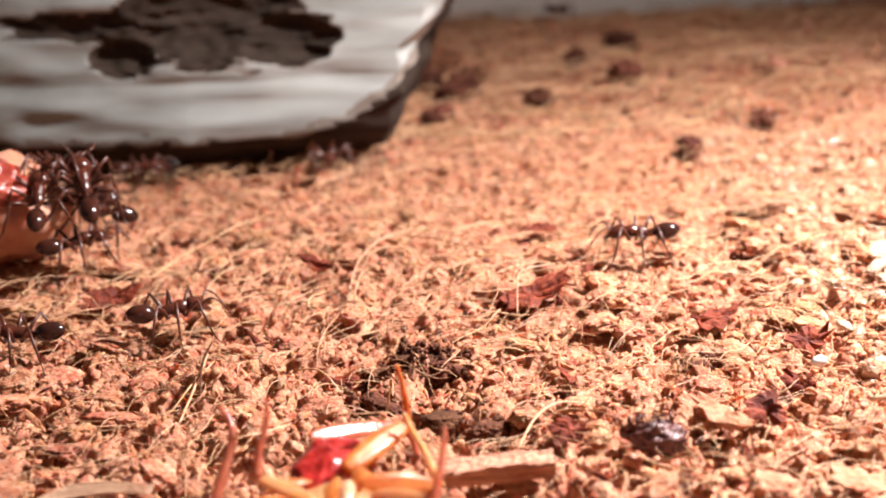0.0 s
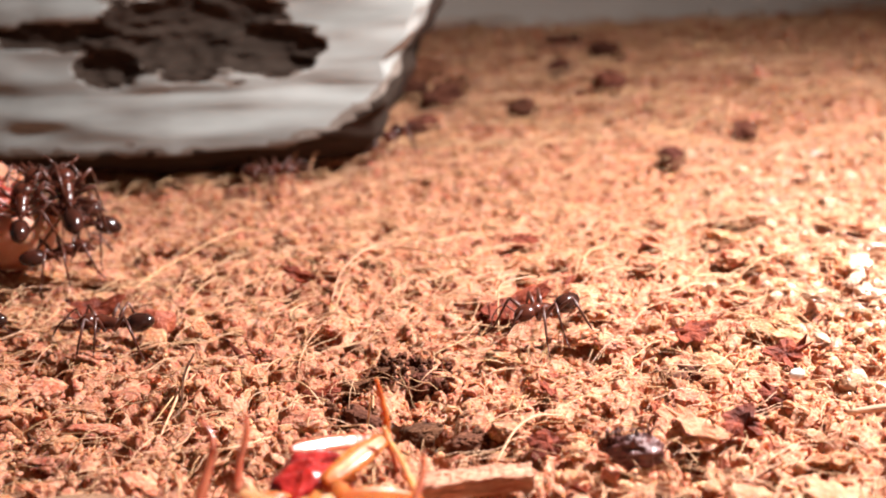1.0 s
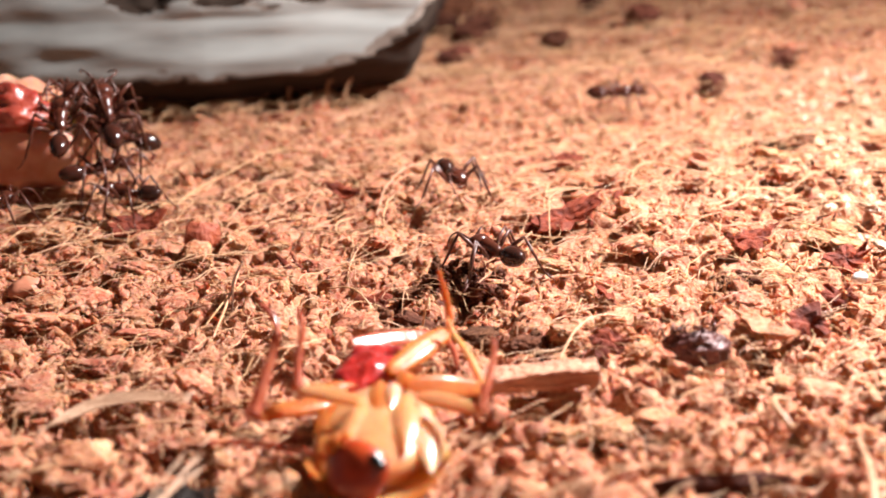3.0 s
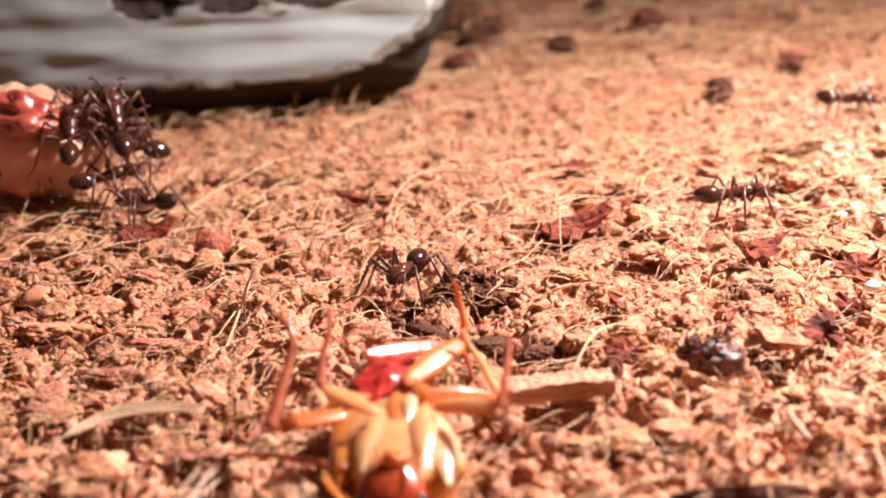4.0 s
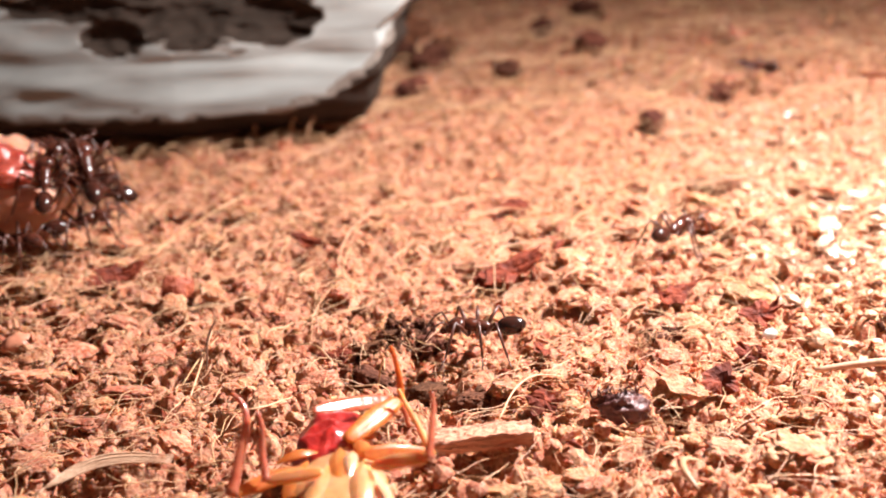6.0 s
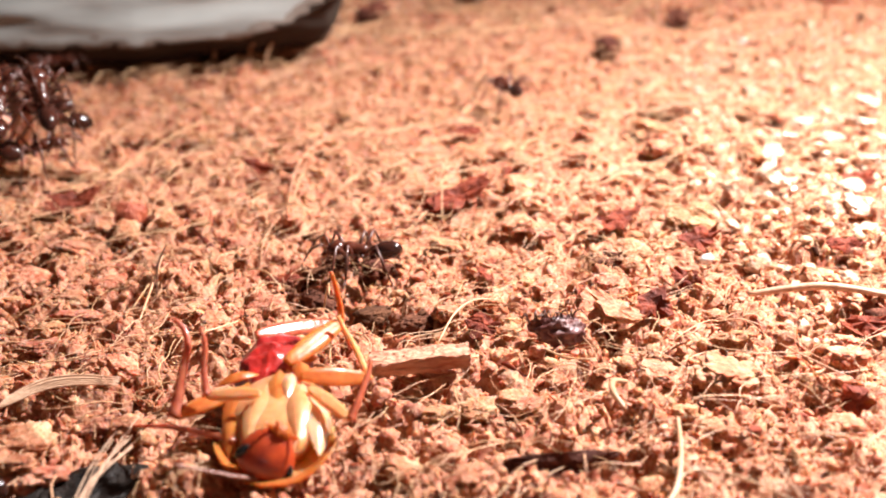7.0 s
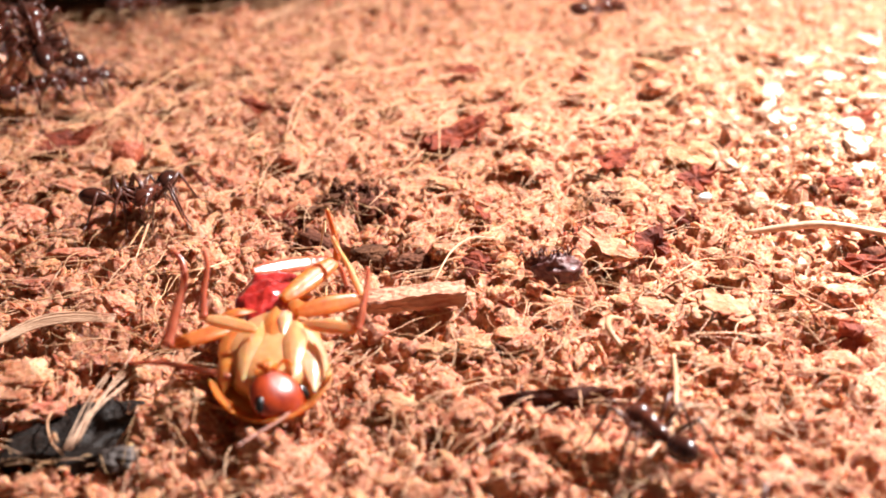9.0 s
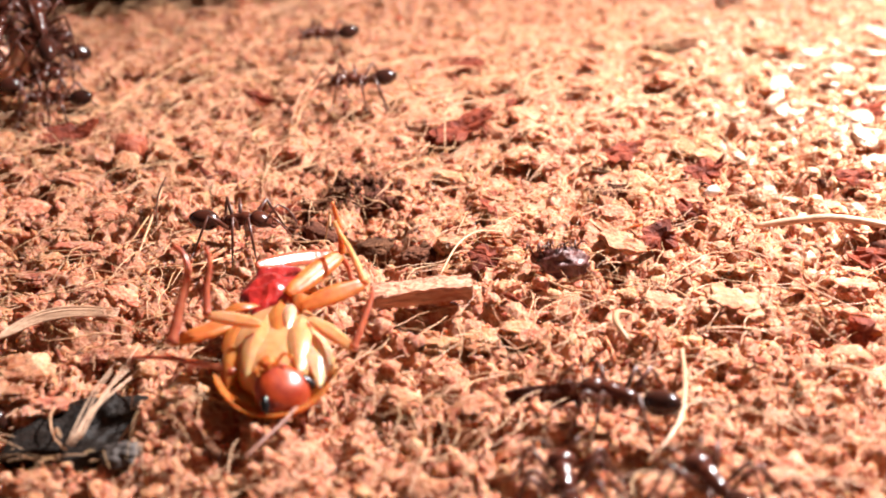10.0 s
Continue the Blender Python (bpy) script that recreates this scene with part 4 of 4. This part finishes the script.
# on the carcass: x, y, z, tilt, heading, roll, size
FEEDERS = [(-37.0, 141.4, 8.8, 35, 95, 0, 1.2), (-33.8, 143.9, 9.2, 40, 110, 10, 1.3), (-33.6, 140.0, 4.2, 5, 20, 0, 1.1), (-35.0, 146.6, 8.4, 30, 120, 10, 1.2),
           (-35.5, 151, 5.6, 5, 190, 0, 1.1), (-33.4, 145.6, 6.4, 25, 200, -20, 1.2),
           (-36.0, 146, 10.4, 10, 260, 0, 1.2)]


def carcass():
    bm = bmesh.new()
    blob(bm, (-44.2, 147.0, 6.8), (10.0, 6.2, 5.4), (0, 8, -18), 40, 0.12, 1.6, 3.0)
    for v in bm.verts:
        v.co.z += 0.25 * math.sin(v.co.x * 2.1)
    ob = part("carcass", bm, PREY)
    tagged(ob, "pale pinkish insect carcass swarmed by ants", "prey")
    bm = bmesh.new()
    blob(bm, (-42.2, 142.8, 9.9), (4.2, 2.6, 2.3), (0, 10, -25), 32, 0.45, 2.6, 8)
    tagged(part("flesh", bm, mat("torn_flesh", (0.50, 0.11, 0.07), 0.3, (0.30, 0.035, 0.025), 700, 220, 0.8, 0.0004, sss=0.5, coat=0.6), ob), "wet red torn flesh")


def thorn(bm, faces, length, rng, lean):
    """Draw each of the faces out into a thin spine."""
    bm.normal_update()
    bmesh.ops.inset_individual(bm, faces=faces, thickness=0.07, use_even_offset=True)
    for f in faces:
        n, c = f.normal.copy(), f.calc_center_median()
        tip = bmesh.ops.poke(bm, faces=[f])["verts"][0]
        tip.co = c + (n + lean + Vector((rng.uniform(-0.2, 0.2), rng.uniform(-0.2, 0.2), rng.uniform(-0.2, 0.2)))).normalized() * length * rng.uniform(0.7, 1.15)


def blade(bm, p, q, width, thick, up=(0, 0, 1), bow=0.0, spines=0, seed=0):
    """A flattened, grooved spindle from p to q, as an insect's thigh, with spines along its upper edge."""
    p, q, up = Vector(p), Vector(q), Vector(up)
    way = (q - p).normalized()
    side = way.cross(up).normalized()
    top = side.cross(way)
    n, m, rings = 26, 22, []
    for i in range(n + 1):
        t = i / n
        w = (0.30 + 0.76 * math.sin(math.pi * (0.16 + 0.70 * t)) ** 1.2) * min(1.0, 0.45 + 5 * t, 0.25 + 9 * (1 - t)) ** 0.6 * (1 + 0.04 * noise.noise(Vector((t * 6, seed * 3.1, 0))))
        c = p.lerp(q, t) + top * bow * math.sin(math.pi * t)
        rings.append([bm.verts.new(c + (side * math.cos(2 * math.pi * k / m) * width + top * math.sin(2 * math.pi * k / m) * thick) * w
                                   * (1 - 0.22 * math.exp(-((k - m * 0.25) / 1.2) ** 2))) for k in range(m)])
    for u, v in zip(rings, rings[1:]):
        for k in range(m):
            bm.faces.new((u[k], u[(k + 1) % m], v[(k + 1) % m], v[k]))
    bm.faces.new(rings[0][::-1])
    bm.faces.new(rings[-1])
    bmesh.ops.recalc_face_normals(bm, faces=bm.faces[:])
    bm.faces.ensure_lookup_table()
    rng = random.Random(seed)
    rows = [int(n * (0.3 + 0.62 * k / max(1, spines))) for k in range(spines)]
    thorn(bm, [bm.faces[r * m + k] for r in rows for k in (0, m // 2)], 0.42, rng, way * 0.5)


def lobe(bm, p, q, width, thick, lean=0.0, blunt=0.5):
    """A smooth drop from p to q, broad towards q, as an insect's hip or a plate of its breast."""
    p, q = Vector(p), Vector(q)
    way = (q - p).normalized()
    side = way.cross(Vector((lean, 0, 1))).normalized()
    top = side.cross(way)
    n, m, rings = 24, 24, []
    for i in range(n + 1):
        t = i / n
        w = max(0.05, math.sin(math.pi * min(0.985, max(0.02, t ** (0.75 + 0.5 * blunt)))) ** 0.85)
        c = p.lerp(q, t) + top * 0.3 * math.sin(math.pi * t)
        rings.append([bm.verts.new(c + side * math.cos(a) * width * w + top * math.sin(a) * thick * w * (0.62 + 0.38 * abs(math.sin(a)) ** 5)) for a in (2 * math.pi * k / m for k in range(m))])
    for u, v in zip(rings, rings[1:]):
        for k in range(m):
            bm.faces.new((u[k], u[(k + 1) % m], v[(k + 1) % m], v[k]))
    bm.faces.new(rings[0][::-1])
    bm.faces.new(rings[-1])
    bmesh.ops.recalc_face_normals(bm, faces=bm.faces[:])


def shin(bm, pts, r0, r1, spines, seed):
    path = arc(pts, 7)
    n, sides = len(path), 12
    tube(bm, path, [(r0 + (r1 - r0) * (k / (n - 1)) ** 0.8) * (1.25 if k == 0 else 1.0) for k in range(n)], sides)
    bm.faces.ensure_lookup_table()
    rng = random.Random(seed)
    picked = [bm.faces[min(n - 3, int((k + 0.6) / spines * (n - 2))) * sides + rng.randrange(sides)] for k in range(spines)]
    thorn(bm, list(dict.fromkeys(picked)), 0.5, rng, (Vector(pts[-1]) - Vector(pts[0])).normalized() * 0.6)


# thigh from, thigh to, half width, thigh material, shin points, shin material
RIGHT_LEGS = (
    ((-4.4, 85.6, 3.7), (-0.6, 90.8, 4.4), 0.76, "amber", ((-0.6, 90.8, 4.4), (-0.6, 91.0, 5.6), (-0.8, 91.1, 7.0), (-1.1, 91.1, 8.4)), "amber"),
    ((-7.05, 90.3, 4.0), (-1.2, 95.0, 2.5), 0.6, "russet", ((-1.2, 95.0, 2.5), (-0.5, 94.8, 1.6), (-0.2, 94.4, 0.4)), "russet"),
    ((-3.3, 82.4, 4.2), (1.2, 85.1, 4.2), 0.66, "amber", ((1.2, 85.1, 4.2), (0.8, 86.4, 4.8), (0.2, 88.2, 5.5), (-0.5, 89.8, 6.1), (-0.9, 90.2, 7.0)), "pale"),
    ((-2.6, 80.1, 4.4), (0.4, 76.8, 3.6), 0.52, "pale", ((0.4, 76.8, 3.6), (0.9, 77.8, 4.5), (1.6, 79.4, 5.7), (1.8, 80.2, 6.5)), "russet"),
)
LEFT_LEGS = (
    ((-5.8, 79.2, 4.6), (-9.5, 80.6, 5.0), 0.52, "pale", ((-9.5, 80.6, 5.0), (-9.5, 81.8, 6.3), (-9.2, 83.0, 7.8), (-9.4, 83.7, 8.8)), "russet"),
    ((-7.6, 82.6, 3.2), (-12.1, 79.8, 3.4), 0.64, "amber", ((-12.1, 79.8, 3.4), (-11.5, 81.5, 5.2), (-10.9, 83.1, 7.0), (-11.1, 84.0, 8.0), (-11.8, 84.5, 8.7)), "russet"),
)


def roach():
    ob = tagged(new("cockroach"), "amber cockroach nymph on its back, legs raised, abdomen red", "cockroach")
    skins = {"amber": AMBER, "pale": PALE, "russet": RUSSET}

    def piece(name, material, fill, label="", parent=None, pivot=(0, 0, 0)):
        """A part with its origin at pivot; points are given in the tank's millimetres."""
        bm = bmesh.new()
        fill(bm)
        home = Vector(parent["pivot"]) if parent is not None and "pivot" in parent else Vector()
        bmesh.ops.translate(bm, verts=bm.verts, vec=-Vector(pivot))
        made = part(name, bm, material, parent or ob, label)
        made.matrix_basis = Matrix.Translation((Vector(pivot) - home) * MM)
        made["pivot"] = tuple(float(v) for v in pivot)
        return made

    # the neck shield: a pale shallow bowl round head and thorax, with an orange front rim
    def bowl(bm, inner, outer, first, last, thick):
        n, m, both = 64, 10, []
        for off in (0.0, thick):
            rows = []
            for i in range(m + 1):
                d = inner + (outer - inner) * i / m
                rows.append([bm.verts.new((-4.8 + (4.0 - 0.35 * math.sin(a)) * d * math.cos(a), 77.6 + (4.9 if math.sin(a) < 0 else 4.2) * d * math.sin(a),
                                           0.5 + off + 1.7 * d ** 3 - 1.1 * d ** 4 * max(0.0, -math.sin(a)) ** 2 + 0.05 * math.sin(7 * a) * d)) for a in (first + (last - first) * k / n for k in range(n + 1))])
            both.append(rows)
        low, high = both
        for i in range(m):
            for k in range(n):
                bm.faces.new((high[i][k], high[i + 1][k], high[i + 1][k + 1], high[i][k + 1]))
                bm.faces.new((low[i][k + 1], low[i + 1][k + 1], low[i + 1][k], low[i][k]))
        for k in range(n):
            bm.faces.new((low[m][k], low[m][k + 1], high[m][k + 1], high[m][k]))
            bm.faces.new((high[0][k], high[0][k + 1], low[0][k + 1], low[0][k]))
        for i in range(m):
            bm.faces.new((low[i][0], low[i + 1][0], high[i + 1][0], high[i][0]))
            bm.faces.new((high[i][n], high[i + 1][n], low[i + 1][n], low[i][n]))

    shield = piece("pronotum", PALE, lambda bm: bowl(bm, 0.05, 0.97, 0, 2 * math.pi, 0.14), "thin pale neck shield cupped round the head")
    piece("rim", AMBER, lambda bm: bowl(bm, 0.80, 1.05, math.radians(-168), math.radians(-12), 0.2), "glossy orange front rim", shield)
    piece("thorax", PALE, lambda bm: blob(bm, (-4.9, 80.4, 2.0), (3.4, 5.8, 2.0), (0, 0, 0), 32, 0.06, 2, 2))
    piece("neck", PALE, lambda bm: blob(bm, (-4.9, 77.2, 2.0), (2.6, 1.7, 1.3), (0, 0, 0), 28, 0.08, 2, 5), "pale soft skin of the neck")
    piece("side_lobe", GLASSY_GLINT, lambda bm: lobe(bm, (-2.7, 82.0, 3.2), (-1.9, 74.9, 1.9), 1.2, 0.6, 0.6, 0.2), "pale glossy side of the thorax, white glint in its colour")
    piece("side_lobe", AMBER, lambda bm: lobe(bm, (-7.5, 81.2, 2.6), (-8.0, 75.6, 1.7), 1.0, 0.7, -0.6), "glossy amber side of the thorax")

    def belly(bm):
        blob(bm, (-5.6, 88.2, 1.8), (2.7, 4.0, 2.0), (6, 0, -8), 44, 0.22, 2.4, 1)
        for v in bm.verts:
            v.co.z += 0.12 * math.sin(v.co.y * 4.2) + 0.2 * noise.noise(v.co * 2.2)

    piece("abdomen", SCARLET, belly, "wet red broken abdomen")
    piece("belly_plate", AMBER, lambda bm: lobe(bm, (-5.2, 86.6, 3.2), (-2.4, 88.4, 2.6), 0.9, 0.6), "glossy orange plate of the abdomen")

    def skull(bm):
        rot = Euler((radians(-34), 0, 0)).to_matrix()
        for v in bmesh.ops.create_uvsphere(bm, u_segments=40, v_segments=28, radius=1)["verts"]:
            x, y, z = v.co
            wide = 1 - 0.24 * z - 0.10 * z * z
            dent = 0.10 * math.exp(-((x / 0.35) ** 2 + ((z - 0.35) / 0.4) ** 2))
            v.co = Vector((-5.0, 75.0, 2.3)) + rot @ Vector((1.95 * x * wide, (1.1 * y + (dent if y < 0 else 0)) * (1 - 0.15 * z), 1.95 * z))

    head = piece("head", HEADRED, skull, "reddish-brown wedge-shaped head", None, (-5.0, 75.8, 2.6))
    rot = Euler((radians(-34), 0, 0)).to_matrix()

    def on_face(x, y, z):
        return tuple(Vector((-5.0, 75.0, 2.3)) + rot @ Vector((x, y, z)))

    for s in (-1, 1):
        spot = on_face(1.70 * s, -0.46, -0.55)
        piece("eye", EYE, lambda bm: blob(bm, spot, (0.31, 0.32, 0.66), (-34, -14 * s, 24 * s), 20), "black eye", head, spot)
        a, b, c = on_face(0.45 * s, -0.5, 1.45), on_face(1.15 * s, -0.95, 1.75), on_face(1.35 * s, -1.3, 1.15)
        piece("palp", AMBER, lambda bm: shin(bm, [a, b, c], 0.13, 0.09, 0, 1), "", head, a)
    lip = on_face(0, -0.4, 1.75)
    piece("mouthparts", AMBER, lambda bm: blob(bm, lip, (0.72, 0.55, 0.5), (-20, 0, 0), 28, 0.5, 3.0, 4), "glossy amber mouthparts", head, lip)
    head.matrix_basis = Matrix.Translation((0, -0.5 * MM, -0.4 * MM)) @ head.matrix_basis
    for skin, a, b, w, h in ((AMBER, (-7.2, 84.4, 3.0), (-8.2, 77.6, 2.2), 0.95, 0.7), (PALE, (-5.6, 82.0, 3.9), (-6.7, 75.4, 2.7), 0.9, 0.6), (AMBER, (-4.9, 84.6, 3.7), (-4.7, 77.6, 3.3), 0.85, 0.6),
                             (GLASSY_GLINT, (-4.0, 83.6, 3.9), (-4.1, 79.6, 3.9), 0.5, 0.4), (PALE, (-3.2, 81.6, 4.0), (-3.3, 75.4, 3.0), 0.85, 0.6), (AMBER, (-6.4, 84.6, 3.4), (-9.4, 83.4, 3.2), 0.6, 0.5),
                             (AMBER, (-3.6, 86.4, 3.2), (-3.2, 82.4, 3.8), 0.62, 0.5)):
        piece("coxa", skin, lambda bm: lobe(bm, a, b, w, h * 0.7))
    legs, shins = [], []
    for n, (a, b, w, skin, path, low) in enumerate(RIGHT_LEGS + LEFT_LEGS):
        up = (-0.15, -0.85, 0.5) if n == 0 else (-0.1, -0.8, 0.6) if n == 2 else (0.49, -0.43, 0.76) if n == 1 else (0, -0.5, 1)
        leg = piece("leg", skins[skin], lambda bm: blade(bm, a, b, w, w * (0.36 if n < 3 else 0.5), up, 0.1, 9 if n < 2 else 5, n), "", None, a)
        shins.append(piece("shin", skins[low], lambda bm: shin(bm, path, 0.46 if n == 5 else 0.31, 0.15, 16, n), "spiny reddish shin" if low == "russet" else "", leg, path[0]))
        legs.append(leg)
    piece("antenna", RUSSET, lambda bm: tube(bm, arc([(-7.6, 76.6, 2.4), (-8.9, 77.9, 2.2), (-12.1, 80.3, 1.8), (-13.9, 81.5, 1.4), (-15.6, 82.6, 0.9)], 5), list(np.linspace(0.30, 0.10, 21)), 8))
    piece("antenna", FEELER, lambda bm: tube(bm, arc([(-4.6, 73.9, 1.2), (-6.3, 72.9, 1.1), (-8.6, 72.0, 1.0), (-10.6, 71.4, 0.8)], 5), list(np.linspace(0.15, 0.09, 16)), 6), "", head, (-4.6, 73.9, 1.2))
    return ob, head, legs, shins


BED = bedding()
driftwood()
tank()
carcass()
ROACH, ROACH_HEAD, ROACH_LIMBS, ROACH_SHINS = roach()
husk_pieces()
pale_lumps()
dead_ant()
black_lump()
black_bead()
single_fibres()
clods()
loose_bedding(BED)

ANT_FIRST = ant_template()
ANT_FIRST.scale = (1.18, 1.18, 1.18)
RUNNERS = [ANT_FIRST] + [copy_thing(ANT_FIRST, Matrix()) for _ in ANTS[1:]]
for x, y, z, tip, h, roll, size in FEEDERS:
    tagged(copy_thing(ANT_FIRST, pose(x * MM, y * MM, (z - 1.9) * MM, roll, -tip, h) @ Matrix.Scale(size / 1.1, 4)), "dark brown ant with a glossy abdomen feeding on the carcass")


def gait(rows):
    """Walked distance in millimetres at each tenth of a second."""
    times = np.arange(0, 10.05, 0.1)
    x, y = (np.interp(times, [r[0] for r in rows], [r[k] for r in rows]) for k in (1, 2))
    return times, np.concatenate([[0], np.cumsum(np.hypot(np.diff(x), np.diff(y)))])


def motions():
    for ant, rows in zip(RUNNERS, ANTS):
        walk(ant, [(t, stand(x, y, h)) for t, x, y, h in rows])
        times, far = gait(rows)
        for leg in (o for o in ant.children if o.name.startswith("leg")):
            home = leg.matrix_basis.copy()
            side = 1 if home.translation.y > 0 else -1
            odd = math.pi * ((round(home.translation.x / MM / 0.47) + (side > 0)) % 2)
            walk(leg, [(t, home @ pose(0, 0, 0, 0, 0, side * 17 * math.sin(d * 1.35 + odd))) for t, d in zip(times, far)])
    home = ROACH_HEAD.matrix_basis.copy()
    walk(ROACH_HEAD, [(t, home @ pose(x * MM, 0, z * MM, n, a, w)) for t, x, z, a, n, w in (
        (0, -0.5, 0, -20, 0, 0), (2, -1.5, 0.5, -30, 0, -10), (2.5, -2.4, 1.2, -46, 6, -25), (2.7, -2.0, 1.0, -46, 6, -20), (3.8, 0, 0, 0, 0, 0), (4.5, 0, 0, 8, -8, 0), (5, 0, 0, 6, 0, 0),
        (6.3, 0, 0.6, 28, 4, 0), (6.5, 0, 0.6, 30, 6, 0), (7, 0, 0.6, 34, 6, 0), (7.5, 0, 0.6, 29, 6, 0), (8, 0.4, 0.6, 33, 0, 6), (8.5, 0, 0.6, 31, 10, 0), (9, 0, 0, 6, -14, 38), (9.5, 0, 0, 0, -14, 28),
        (10, 0, 0, -6, -14, 38))])
    # seconds and degrees by which a leg swings across the line of sight; its shin swings back by a share
    ahead = Vector((0.1, -0.87, 0.48))
    for n, share, swings in (
            (2, 1.0, ((0, -18), (5.2, -18), (6.5, -17), (7.5, -22), (8, -18), (8.5, -17), (9, -5), (9.5, 0), (10, 3))),
            (3, 0.7, ((0, 30), (2.5, 12), (3.8, 34), (4.5, 34), (5.2, 36), (6.3, 44), (6.5, 44), (7, -3), (7.5, 2), (8, 40), (8.5, 7), (9, 28), (9.5, 0), (10, 0))),
            (4, 0.6, ((0, -10), (2, -10), (2.5, 5), (3.8, -12), (4.5, -14), (5, -5), (6.3, 30), (6.5, 34), (7, 15), (7.5, 25), (8, -13), (8.5, -2), (9, 0), (10, 3))),
            (5, 0.5, ((0, 0), (5, -4), (6.5, 8), (7.5, 2), (8.5, 0), (10, 2)))):
        for limb, k in ((ROACH_LIMBS[n], 1.0), (ROACH_SHINS[n], -share)):
            home = limb.matrix_basis.copy()
            walk(limb, [(t, home @ Matrix.Rotation(radians(a * k), 4, ahead)) for t, a in swings])


motions()
